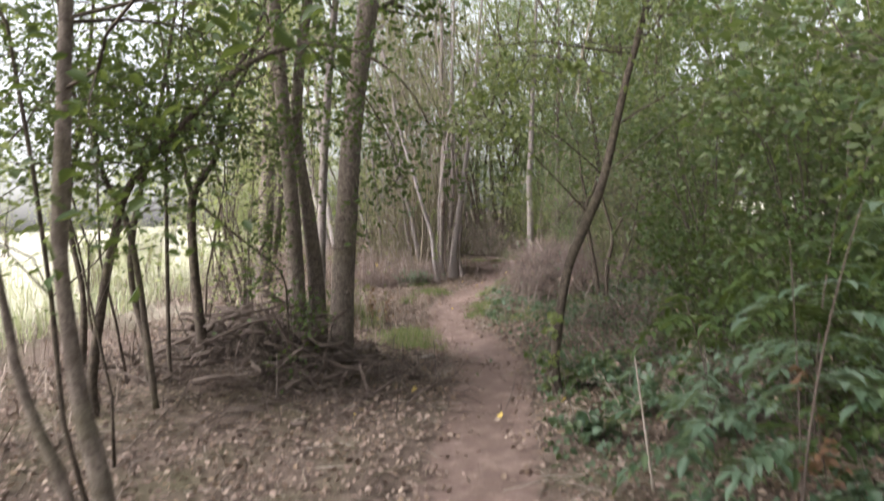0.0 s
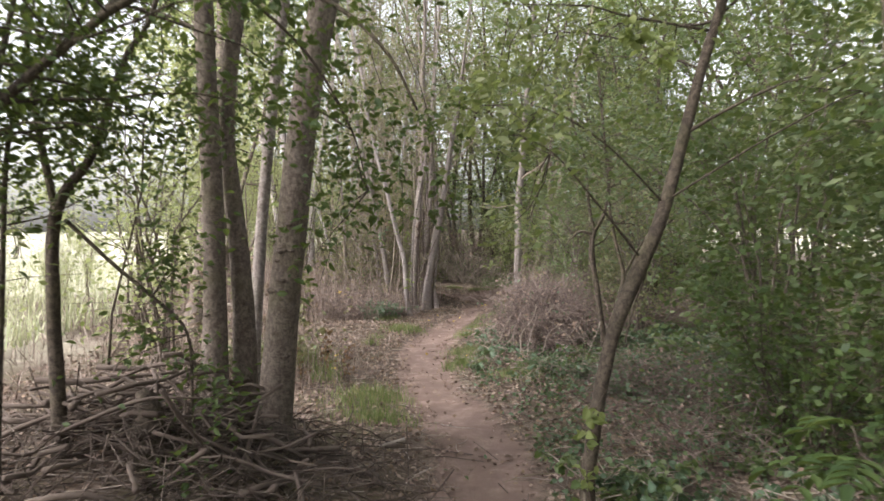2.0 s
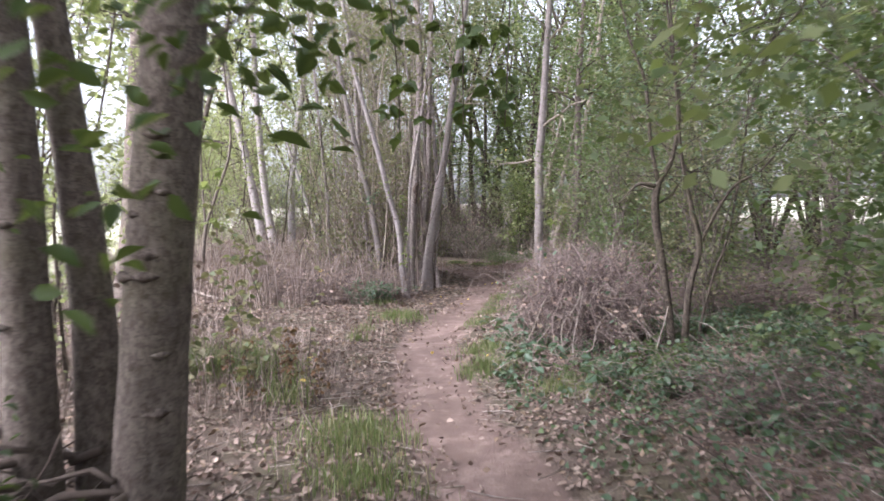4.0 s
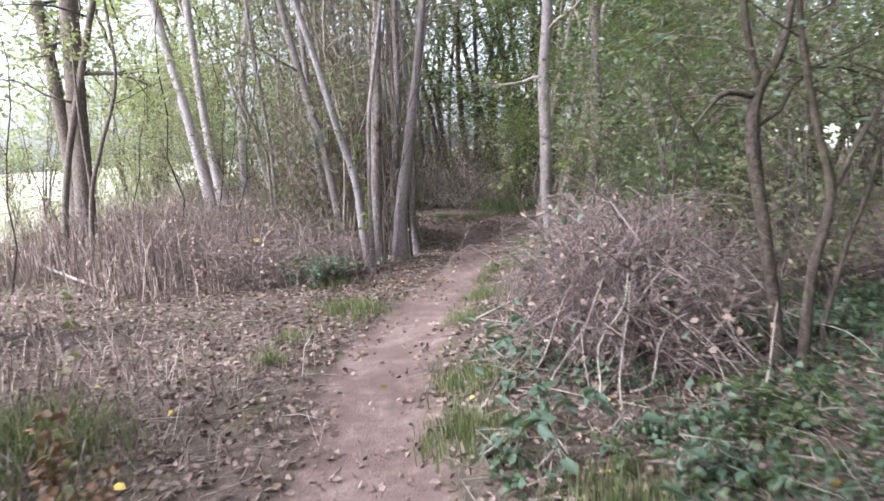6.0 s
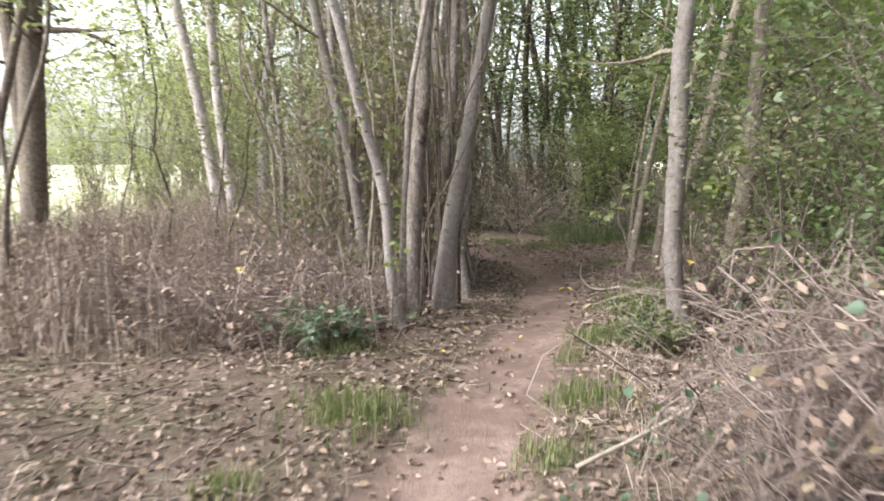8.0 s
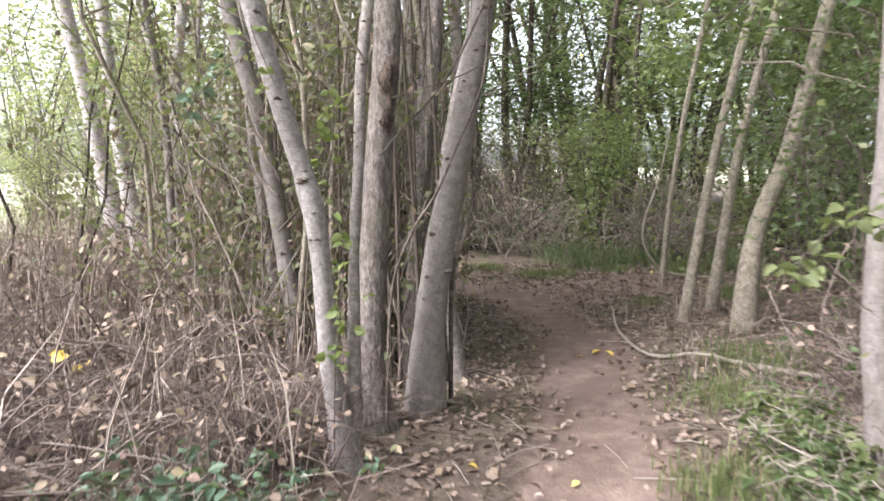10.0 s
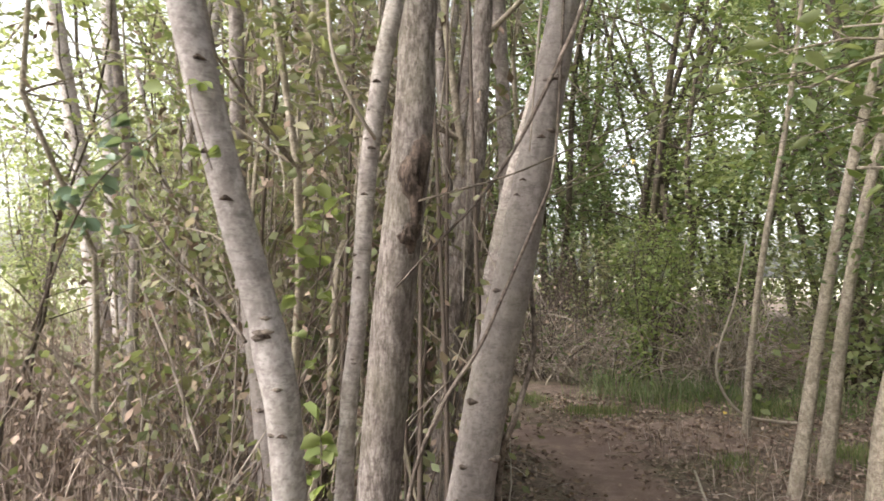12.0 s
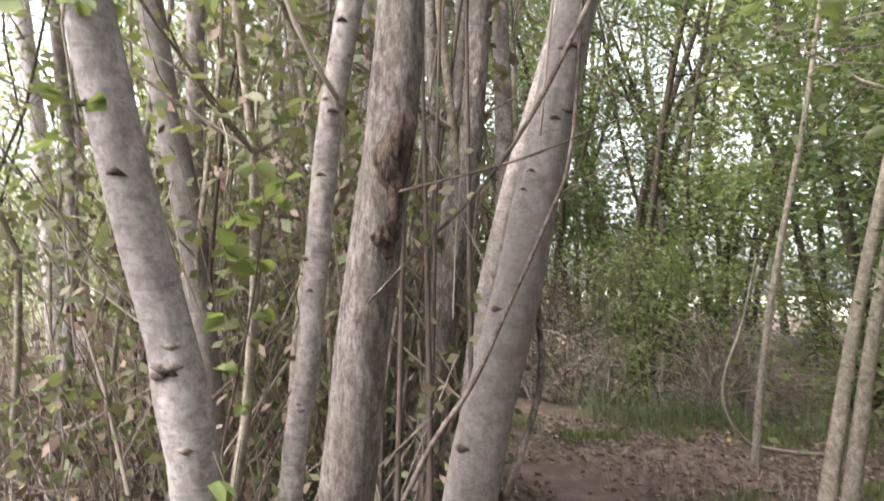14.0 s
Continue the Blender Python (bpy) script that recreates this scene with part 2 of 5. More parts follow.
# ---- mesh helpers ----
class Geo:
    """Gathers points and faces for one mesh."""

    def __init__(self):
        self.v, self.f, self.n = [], [], 0

    def add(self, verts, faces):
        self.v.append(np.asarray(verts, float))
        self.f.extend((np.asarray(faces) + self.n).tolist())
        self.n += len(verts)

    def tube(self, pts, radii, sides=8, step=0.08, rough=0.0, cap=True, rng=None):
        """A tapered, rounded limb through pts; rough: uneven girth."""
        p = np.asarray(pts, float)
        r = np.asarray(radii, float)
        if len(p) > 2:
            ext = np.vstack([2 * p[0] - p[1], p, 2 * p[-1] - p[-2]])
            out, rad = [], []
            for i in range(len(p) - 1):
                k = max(1, int(np.linalg.norm(p[i + 1] - p[i]) / step))
                for t in np.arange(k) / k:
                    a, b, c, d = ext[i:i + 4]
                    out.append(0.5 * (2 * b + (c - a) * t + (2 * a - 5 * b + 4 * c - d) * t * t + (3 * b - a - 3 * c + d) * t ** 3))
                    rad.append(r[i] * (1 - t) + r[i + 1] * t)
            out.append(p[-1])
            rad.append(r[-1])
            p, r = np.array(out), np.array(rad)
        m = len(p)
        tan = np.gradient(p, axis=0)
        tan /= np.linalg.norm(tan, axis=1)[:, None] + 1e-9
        u = np.cross(tan[0], (0.3, 0.9, 0.2))
        u /= np.linalg.norm(u) + 1e-9
        ang = np.arange(sides) * 2 * np.pi / sides
        rings = []
        for i in range(m):
            u = u - tan[i] * np.dot(u, tan[i])
            u /= np.linalg.norm(u) + 1e-9
            w = np.cross(tan[i], u)
            rr = np.full(sides, r[i])
            if rough:
                rr = rr * np.array([1 + rough * noise.noise(Vector((math.cos(a) * 1.6 + p[0][0] * 9, math.sin(a) * 1.6, p[i][2] * 5 + p[0][1]))) for a in ang])
            rings.append(p[i] + np.cos(ang)[:, None] * rr[:, None] * u + np.sin(ang)[:, None] * rr[:, None] * w)
        idx = np.arange(m * sides).reshape(m, sides)
        nxt = np.roll(idx, -1, axis=1)
        faces = np.stack([idx[:-1], nxt[:-1], nxt[1:], idx[1:]], axis=-1).reshape(-1, 4)
        self.add(np.vstack(rings), faces)
        if cap:
            base = self.n - m * sides
            self.f.append([base + (m - 1) * sides + k for k in range(sides)])
            self.f.append([base + k for k in range(sides)][::-1])

    def leaves(self, rng, at, size, flat=0.7, droop=0.25, broad=0.5, simple=False, aim=None):
        """Leaves with a folded midrib at the points at."""
        at = np.asarray(at, float)
        n = len(at)
        if n == 0:
            return
        az = rng.uniform(0, 2 * np.pi, n)
        d = np.stack([np.cos(az), np.sin(az), rng.normal(-droop, 0.35, n)], 1)
        if aim is not None:
            d = d * 0.6 + np.asarray(aim)
        d /= np.linalg.norm(d, axis=1)[:, None]
        up = np.array([0, 0, 1.0]) * flat + rng.normal(0, 1 - flat * 0.6, (n, 3))
        s = np.cross(d, up)
        s /= np.linalg.norm(s, axis=1)[:, None] + 1e-9
        nn = np.cross(s, d)
        ln = (size * rng.uniform(0.6, 1.25, n))[:, None]
        w = ln * broad * 0.5
        if simple:
            v = np.stack([at, at + d * ln * 0.5 + s * w, at + d * ln - nn * ln * 0.1, at + d * ln * 0.5 - s * w], 1)
            f = np.arange(4)[None, :] + 4 * np.arange(n)[:, None]
            self.add(v.reshape(-1, 3), f)
        else:
            lift = nn * w * 0.35
            v = np.stack([at, at + d * ln * 0.3 + s * w * 0.9 + lift, at + d * ln * 0.65 + s * w * 0.85 + lift, at + d * ln - nn * ln * 0.15,
                          at + d * ln * 0.65 - s * w * 0.85 + lift, at + d * ln * 0.3 - s * w * 0.9 + lift], 1)
            i = 6 * np.arange(n)[:, None]
            f = np.vstack([i + np.array([0, 1, 2, 3]), i + np.array([0, 3, 4, 5])])
            self.add(v.reshape(-1, 3), f)

    def leaflets(self, at, way, up, length, width):
        """One folded leaflet at each point, pointing along way, its face turned to up."""
        at, d = np.asarray(at, float), np.asarray(way, float)
        d = d / np.linalg.norm(d, axis=1)[:, None]
        s = np.cross(d, up)
        s /= np.linalg.norm(s, axis=1)[:, None] + 1e-9
        nn = np.cross(s, d)
        ln, w = np.asarray(length)[:, None], np.asarray(width)[:, None] * 0.5
        lift = nn * w * 0.3
        v = np.stack([at, at + d * ln * 0.3 + s * w + lift, at + d * ln * 0.65 + s * w * 0.8 + lift, at + d * ln - nn * ln * 0.15,
                      at + d * ln * 0.65 - s * w * 0.8 + lift, at + d * ln * 0.3 - s * w + lift], 1)
        i = 6 * np.arange(len(at))[:, None]
        self.add(v.reshape(-1, 3), np.vstack([i + np.array([0, 1, 2, 3]), i + np.array([0, 3, 4, 5])]))

    def blades(self, rng, at, height, width, lean=0.35):
        """Grass blades or dead stalks: bent, tapering strips."""
        at = np.asarray(at, float)
        n = len(at)
        az = rng.uniform(0, 2 * np.pi, n)
        side = np.stack([np.cos(az), np.sin(az), np.zeros(n)], 1)
        az2 = rng.uniform(0, 2 * np.pi, n)
        bend = np.stack([np.cos(az2), np.sin(az2), np.zeros(n)], 1) * np.abs(rng.normal(0, lean, n))[:, None]
        h = (np.asarray(height) * rng.uniform(0.5, 1.25, n))[:, None]
        w = (width * rng.uniform(0.6, 1.4, n))[:, None] * side * 0.5
        z = np.array([0, 0, 1.0])
        mid = at + z * h * 0.55 + bend * h * 0.3
        tip = at + z * h * np.clip(1 - np.linalg.norm(bend, axis=1)[:, None] * 0.4, 0.3, 1) + bend * h
        v = np.stack([at - w, at + w, mid + w * 0.8, tip, mid - w * 0.8], 1).reshape(-1, 3)
        i = 5 * np.arange(n)[:, None]
        self.f.extend((i + np.array([0, 1, 2, 4]) + self.n).tolist())
        self.f.extend((i + np.array([4, 2, 3]) + self.n).tolist())
        self.v.append(v)
        self.n += len(v)


def mesh(name, geo, material, origin=(0, 0, 0), smooth=True):
    me = bpy.data.meshes.new(name)
    v = np.vstack(geo.v) - np.asarray(origin, float)
    me.from_pydata(v.tolist(), [], geo.f)
    me.materials.append(material)
    if smooth:
        me.polygons.foreach_set("use_smooth", [True] * len(me.polygons))
    me.update()
    return me


def thing(name, base, label, category, group="", kind=""):
    ob = new(name)
    ob.location = base
    ob.empty_display_size = 0.1
    return tagged(ob, label, category, group, kind)


def part(name, geo, material, parent, label="", kind="", smooth=True):
    """One mesh under a thing or under a part; geo is in world coordinates."""
    o, base = parent, Vector((0, 0, 0))
    while o:
        base += o.location
        o = o.parent
    ob = new(name, mesh(name, geo, material, base, smooth))
    ob.parent = parent
    return tagged(ob, label, kind=kind)


# ---- lie of the land ----
WAY = np.array([(0.0, -12), (0.0, -6), (0.05, -2), (0.18, 0), (0.24, 1.5), (0.06, 2.5), (-0.15, 3.2), (-0.22, 4.4), (-0.3, 5.4), (-0.2, 6.2), (0.0, 7.0), (0.2, 7.8),
                (0.42, 8.8), (0.62, 9.7), (0.74, 10.6), (0.83, 11.5), (0.65, 12.6), (0.2, 13.4), (-0.6, 14.2), (-1.6, 15.0), (-4.0, 16.5)])


def path_gap(x, y):
    """Distance from the middle of the path."""
    x, y = np.asarray(x, float), np.asarray(y, float)
    best = np.full(x.shape, 1e9)
    for a, b in zip(WAY[:-1], WAY[1:]):
        ab = b - a
        t = np.clip(((x - a[0]) * ab[0] + (y - a[1]) * ab[1]) / (ab @ ab), 0, 1)
        best = np.minimum(best, np.hypot(x - a[0] - t * ab[0], y - a[1] - t * ab[1]))
    return best


def smooth(a, b, x):
    t = np.clip((x - a) / (b - a), 0, 1)
    return t * t * (3 - 2 * t)


def gz(x, y):
    """Height of the ground."""
    x, y = np.asarray(x, float), np.asarray(y, float)
    g = path_gap(x, y)
    z = 0.05 * smooth(0.15, 0.7, g) - 0.03
    z = z + 0.22 * smooth(1.2, 4.0, -x) * smooth(30, 10, -x) + 0.05 * smooth(1, 3, x)
    z = z + 0.30 * np.exp(-((x + 1.9) / 1.0) ** 2 - ((y - 1.0) / 1.1) ** 2)
    z = z + 0.02 * np.sin(2.1 * x + 1.3 * y) * np.sin(1.7 * y - 0.8 * x) + 0.012 * np.sin(6.3 * x + 2 * y) * np.sin(5.1 * y)
    z = z + 0.5 * smooth(15.5, 20, y) * smooth(12, 3, np.abs(x - 0.5))
    return z


def build_ground():
    xs = np.concatenate([-np.geomspace(400, 6.2, 26), np.arange(-6, 6.01, 0.11), np.geomspace(6.2, 400, 26)])
    ys = np.concatenate([-np.geomspace(400, 7.2, 22), np.arange(-7, 18.01, 0.11), np.geomspace(18.3, 500, 26)])
    X, Y = np.meshgrid(xs, ys)
    fine = np.array([noise.noise(Vector((a * 4.1, b * 4.1, 3))) for a, b in zip(X.ravel(), Y.ravel())]).reshape(X.shape)
    Z = gz(X, Y) + 0.012 * fine * (path_gap(X, Y) > 0.1)
    geo = Geo()
    idx = np.arange(X.size).reshape(X.shape)
    geo.add(np.stack([X.ravel(), Y.ravel(), Z.ravel()], 1), np.stack([idx[:-1, :-1], idx[:-1, 1:], idx[1:, 1:], idx[1:, :-1]], -1).reshape(-1, 4))
    me = mesh("ground", geo, M_EARTH)
    g = path_gap(X, Y).ravel()
    wob = 1.5 * np.sin(0.5 * Y.ravel()) + 0.9 * np.sin(1.3 * Y.ravel() + X.ravel()) + 0.8 * fine.ravel()
    cover = np.zeros((X.size, 4))
    cover[:, 0] = smooth(0.5, 0.1, g)
    cover[:, 0] = np.maximum(cover[:, 0], 0.8 * smooth(1.15, 0.5, np.hypot((X.ravel() - 1.35) / 1.1, (Y.ravel() - 13.1) / 0.75)))
    cover[:, 1] = np.maximum(smooth(5.2, 8.5, -X.ravel() + wob), smooth(18, 26, X.ravel() + wob))
    cover[:, 3] = 1
    a = me.color_attributes.new("cover", "FLOAT_COLOR", "POINT")
    a.data.foreach_set("color", cover.ravel())
    tagged(new("ground", me), "reddish brown trodden earth path through leaf mould", "ground", kind="structure")


build_ground()


# ---- trees ----
def limb_from(rng, geo, start, way, length, r, tips, level=0):
    """A wandering branch with side twigs; gathers the places of its leaves."""
    n = max(3, int(length / (0.18 if level == 0 else 0.24)))
    p = [np.asarray(start, float)]
    d = np.asarray(way, float)
    d = d / np.linalg.norm(d)
    for i in range(n):
        d = d + rng.normal(0, 0.16, 3) + np.array([0, 0, -0.02])
        d /= np.linalg.norm(d)
        p.append(p[-1] + d * length / n)
    rad = np.linspace(r, r * 0.25, len(p))
    geo.tube(p, rad, 5 if r > 0.008 else 3, 0.26, cap=r > 0.008)
    for i in range(1, len(p)):
        if level >= 1 or i > len(p) * 0.35:
            tips.append(p[i])
        if level < 2 and rng.random() < (0.75 if level == 0 else 0.45):
            side = d + rng.normal(0, 0.8, 3)
            limb_from(rng, geo, p[i], side, length * rng.uniform(0.3, 0.55), rad[i] * 0.55, tips, level + 1)


def around(rng, tips, count, spread):
    tips = np.asarray(tips)
    share = rng.random(len(tips)) ** 3 + 0.04
    return tips[rng.choice(len(tips), count, p=share / share.sum())] + rng.normal(0, spread, (count, 3))


def stem_up(stem, top, rng, bend=0.15):
    """Carries a stem on upwards to the height top."""
    s = [tuple(q) for q in stem]
    a, b = np.array(s[-2][:3]), np.array(s[-1][:3])
    d = (b - a) / max(b[2] - a[2], 0.05)
    d[:2] = np.clip(d[:2], -0.45, 0.45)
    r, z = s[-1][3], s[-1][2]
    n = max(1, int((top - z) / 0.9))
    for i in range(1, n + 1):
        f = i / n
        q = b + d * (top - z) * f * (1 - 0.25 * f)
        q[2] = z + (top - z) * f
        q[:2] += rng.normal(0, bend * 0.25, 2)
        s.append((*q, max(r * (1 - 0.75 * f), 0.006)))
    return s


def tree(name, label, stems, seed, tops=(), bark_m=M_BARK, leaf_m=M_LEAF, limbs=8, limb_z=(2.2, 9), limb_len=1.6, leaf_n=1500, leaf=0.06,
         sides=14, rough=0.09, simple=False, knots=0, group="", extra=(), spread=0.1, stem_name="trunk", bare_extra=False):
    """stems: lists of (x, y, z, radius) from the foot up; tops: heights to which they go on; extra: limbs drawn by hand."""
    rng = np.random.default_rng(seed)
    base = stems[0][0][:3]
    foot = (base[0], base[1], float(gz(base[0], base[1])) - 0.03)
    ob = thing(name, foot, label, "tree", group)
    tips, twigs = [], Geo()
    for k, st in enumerate(stems):
        st = [tuple(q) for q in st]
        x, y, z, r = st[0]
        g = float(gz(x, y))
        if k == 0 or z < g + 0.9:
            st = [(x + (x - st[1][0]) * 0.12, y, g - 0.06, r * 1.35)] + ([] if z < g + 0.1 else [(x, y, g + 0.07, r * 1.12)]) + st[0 if z > g + 0.12 else 1:]
        if k < len(tops) and tops[k]:
            st = stem_up(st, tops[k], rng)
        p, rad = [q[:3] for q in st], [q[3] for q in st]
        tg = Geo()
        tg.tube(p, rad, sides, 0.06 if rough else 0.2, rough)
        trunk = part(stem_name, tg, bark_m, ob)
        pa = np.array(p)
        for j in range(knots):
            zz = rng.uniform(0.5, 2.6)
            i = int(np.searchsorted(pa[:, 2], zz))
            if 0 < i < len(pa):
                f = (zz - pa[i - 1, 2]) / (pa[i, 2] - pa[i - 1, 2] + 1e-6)
                c = pa[i - 1] * (1 - f) + pa[i] * f
                rr = rad[i - 1] * (1 - f) + rad[i] * f
                a = rng.uniform(-0.9, 0.9) - math.pi / 2
                out = np.array([math.cos(a), math.sin(a), rng.normal(0, 0.1)])
                kg = Geo()
                s = rr * rng.uniform(0.2, 0.34)
                side = np.array([-out[1], out[0], 0])
                hub = c + out * rr * 0.93
                kg.tube([hub - side * s * 1.5, hub - side * s * 0.6 + out * s * 0.28, hub + out * s * 0.4, hub + side * s * 0.6 + out * s * 0.26, hub + side * s * 1.4], [s * 0.1, s * 0.42, s * 0.62, s * 0.4, s * 0.1], 7, 0.01)
                part("knot", kg, M_KNOT, trunk)
        for j in range(limbs):
            z0 = rng.uniform(*limb_z)
            i = int(np.searchsorted(pa[:, 2], z0))
            if 0 < i < len(pa):
                a = rng.uniform(0, 2 * math.pi)
                limb_from(rng, twigs, pa[i - 1] + (pa[i] - pa[i - 1]) * rng.random(), (math.cos(a), math.sin(a), rng.uniform(0.1, 0.8)), limb_len * rng.uniform(0.5, 1.2), max(rad[i] * 0.4, 0.006), tips)
    for e in extra:
        lg = Geo()
        lg.tube([q[:3] for q in e], [q[3] for q in e], 8, 0.05, 0.06)
        part("limb", lg, bark_m, ob)
        for q in () if bare_extra else e[2:]:
            for _ in range(3):
                limb_from(rng, twigs, q[:3], rng.normal(0, 1, 3) + np.array([0, 0, -0.1]), rng.uniform(0.2, 0.6), 0.005, tips, 1)
    if twigs.n:
        part("twig_growth", twigs, M_DARK if bark_m in (M_DARK, M_BARK_SHADE) else M_POLE, ob, kind="stuff")
    if leaf_n and tips:
        lg = Geo()
        lg.leaves(rng, around(rng, tips, leaf_n, spread), leaf, simple=simple)
        part("crown", lg, leaf_m, ob, kind="stuff")
    return ob


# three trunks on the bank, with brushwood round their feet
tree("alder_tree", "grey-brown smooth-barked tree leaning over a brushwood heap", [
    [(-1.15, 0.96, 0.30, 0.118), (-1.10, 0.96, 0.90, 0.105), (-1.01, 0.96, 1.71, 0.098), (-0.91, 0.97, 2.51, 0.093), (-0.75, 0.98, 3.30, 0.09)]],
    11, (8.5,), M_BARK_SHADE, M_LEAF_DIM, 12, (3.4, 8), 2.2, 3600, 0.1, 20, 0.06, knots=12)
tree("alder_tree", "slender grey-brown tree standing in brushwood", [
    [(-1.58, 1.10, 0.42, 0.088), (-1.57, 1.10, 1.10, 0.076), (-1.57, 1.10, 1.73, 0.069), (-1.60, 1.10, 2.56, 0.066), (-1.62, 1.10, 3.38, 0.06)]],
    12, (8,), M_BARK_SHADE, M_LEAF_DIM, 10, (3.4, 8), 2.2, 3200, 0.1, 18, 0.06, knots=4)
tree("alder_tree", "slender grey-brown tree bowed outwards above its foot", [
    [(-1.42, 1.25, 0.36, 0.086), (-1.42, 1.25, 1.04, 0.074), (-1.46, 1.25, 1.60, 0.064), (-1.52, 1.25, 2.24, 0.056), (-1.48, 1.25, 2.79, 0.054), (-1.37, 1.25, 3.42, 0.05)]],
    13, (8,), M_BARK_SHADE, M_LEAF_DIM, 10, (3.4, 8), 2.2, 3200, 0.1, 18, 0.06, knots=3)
tree("alder_tree", "thin grey stem behind the thicker trunks", [
    [(-1.50, 1.80, 0.6, 0.05), (-1.42, 1.80, 1.73, 0.044), (-1.29, 1.80, 2.90, 0.04), (-1.19, 1.80, 3.59, 0.036)]],
    14, (7,), M_BARK, M_LEAF, 7, (2.8, 7), 1.5, 1800, 0.07, 12, 0.06)
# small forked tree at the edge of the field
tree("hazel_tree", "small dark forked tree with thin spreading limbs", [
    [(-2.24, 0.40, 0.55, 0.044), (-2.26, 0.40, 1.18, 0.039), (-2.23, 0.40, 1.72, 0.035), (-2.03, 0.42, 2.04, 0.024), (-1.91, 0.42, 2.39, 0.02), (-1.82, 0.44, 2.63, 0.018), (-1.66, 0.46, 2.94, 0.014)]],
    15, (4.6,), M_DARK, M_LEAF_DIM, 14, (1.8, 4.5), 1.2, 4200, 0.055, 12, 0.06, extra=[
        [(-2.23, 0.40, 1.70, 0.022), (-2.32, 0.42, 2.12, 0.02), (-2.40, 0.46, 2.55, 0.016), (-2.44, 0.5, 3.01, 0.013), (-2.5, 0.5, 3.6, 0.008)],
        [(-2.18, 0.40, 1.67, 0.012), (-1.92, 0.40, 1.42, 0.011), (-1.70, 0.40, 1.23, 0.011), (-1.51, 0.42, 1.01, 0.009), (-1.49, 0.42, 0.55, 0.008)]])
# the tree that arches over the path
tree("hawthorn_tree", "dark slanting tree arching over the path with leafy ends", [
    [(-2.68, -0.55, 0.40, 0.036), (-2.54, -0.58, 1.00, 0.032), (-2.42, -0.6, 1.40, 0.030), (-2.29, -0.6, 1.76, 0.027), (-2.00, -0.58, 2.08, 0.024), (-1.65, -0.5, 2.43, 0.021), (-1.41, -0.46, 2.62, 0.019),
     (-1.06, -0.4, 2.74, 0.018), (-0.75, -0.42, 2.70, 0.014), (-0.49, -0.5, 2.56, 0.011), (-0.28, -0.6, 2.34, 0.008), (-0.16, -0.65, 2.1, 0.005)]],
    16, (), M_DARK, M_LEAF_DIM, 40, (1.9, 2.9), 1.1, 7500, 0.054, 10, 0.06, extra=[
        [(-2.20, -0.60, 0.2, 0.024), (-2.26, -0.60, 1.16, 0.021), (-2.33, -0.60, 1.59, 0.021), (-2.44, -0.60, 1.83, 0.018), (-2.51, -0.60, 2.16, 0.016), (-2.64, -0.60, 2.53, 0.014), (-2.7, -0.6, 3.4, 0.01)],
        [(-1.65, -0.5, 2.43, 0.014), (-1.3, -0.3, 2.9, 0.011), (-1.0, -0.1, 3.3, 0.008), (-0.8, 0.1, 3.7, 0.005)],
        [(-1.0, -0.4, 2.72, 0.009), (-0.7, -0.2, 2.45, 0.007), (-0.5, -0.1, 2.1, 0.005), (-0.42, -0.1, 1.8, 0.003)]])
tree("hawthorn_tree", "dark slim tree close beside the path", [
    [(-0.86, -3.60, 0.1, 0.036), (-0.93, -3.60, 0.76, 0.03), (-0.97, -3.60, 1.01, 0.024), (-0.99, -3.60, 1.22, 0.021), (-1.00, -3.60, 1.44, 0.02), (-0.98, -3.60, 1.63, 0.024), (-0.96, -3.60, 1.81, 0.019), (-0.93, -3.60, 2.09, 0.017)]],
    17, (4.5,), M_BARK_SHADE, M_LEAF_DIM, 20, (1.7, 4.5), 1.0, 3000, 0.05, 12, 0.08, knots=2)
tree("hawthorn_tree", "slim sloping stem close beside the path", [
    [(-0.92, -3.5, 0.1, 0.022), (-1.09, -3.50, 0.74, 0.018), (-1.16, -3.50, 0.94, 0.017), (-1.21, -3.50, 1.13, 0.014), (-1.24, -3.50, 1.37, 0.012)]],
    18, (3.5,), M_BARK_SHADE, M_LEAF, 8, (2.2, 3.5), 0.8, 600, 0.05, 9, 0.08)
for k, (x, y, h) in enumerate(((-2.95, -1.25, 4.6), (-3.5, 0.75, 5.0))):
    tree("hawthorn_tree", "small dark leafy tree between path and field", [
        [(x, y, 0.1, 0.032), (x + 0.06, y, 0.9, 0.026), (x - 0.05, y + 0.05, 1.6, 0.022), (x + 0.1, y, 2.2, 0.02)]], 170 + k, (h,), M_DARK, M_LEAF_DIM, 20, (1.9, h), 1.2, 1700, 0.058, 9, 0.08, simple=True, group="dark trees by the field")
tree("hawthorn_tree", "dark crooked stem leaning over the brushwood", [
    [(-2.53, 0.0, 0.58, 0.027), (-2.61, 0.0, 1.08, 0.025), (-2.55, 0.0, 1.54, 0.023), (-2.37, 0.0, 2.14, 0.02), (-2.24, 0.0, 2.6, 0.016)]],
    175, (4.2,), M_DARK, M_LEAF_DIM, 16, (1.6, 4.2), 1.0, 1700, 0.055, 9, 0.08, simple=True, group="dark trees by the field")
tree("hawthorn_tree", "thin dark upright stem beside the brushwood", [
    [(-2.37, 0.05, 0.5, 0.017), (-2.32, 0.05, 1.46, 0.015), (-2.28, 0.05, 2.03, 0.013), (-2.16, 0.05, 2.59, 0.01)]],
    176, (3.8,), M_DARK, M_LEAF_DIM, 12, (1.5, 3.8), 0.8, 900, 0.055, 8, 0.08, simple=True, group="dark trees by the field")
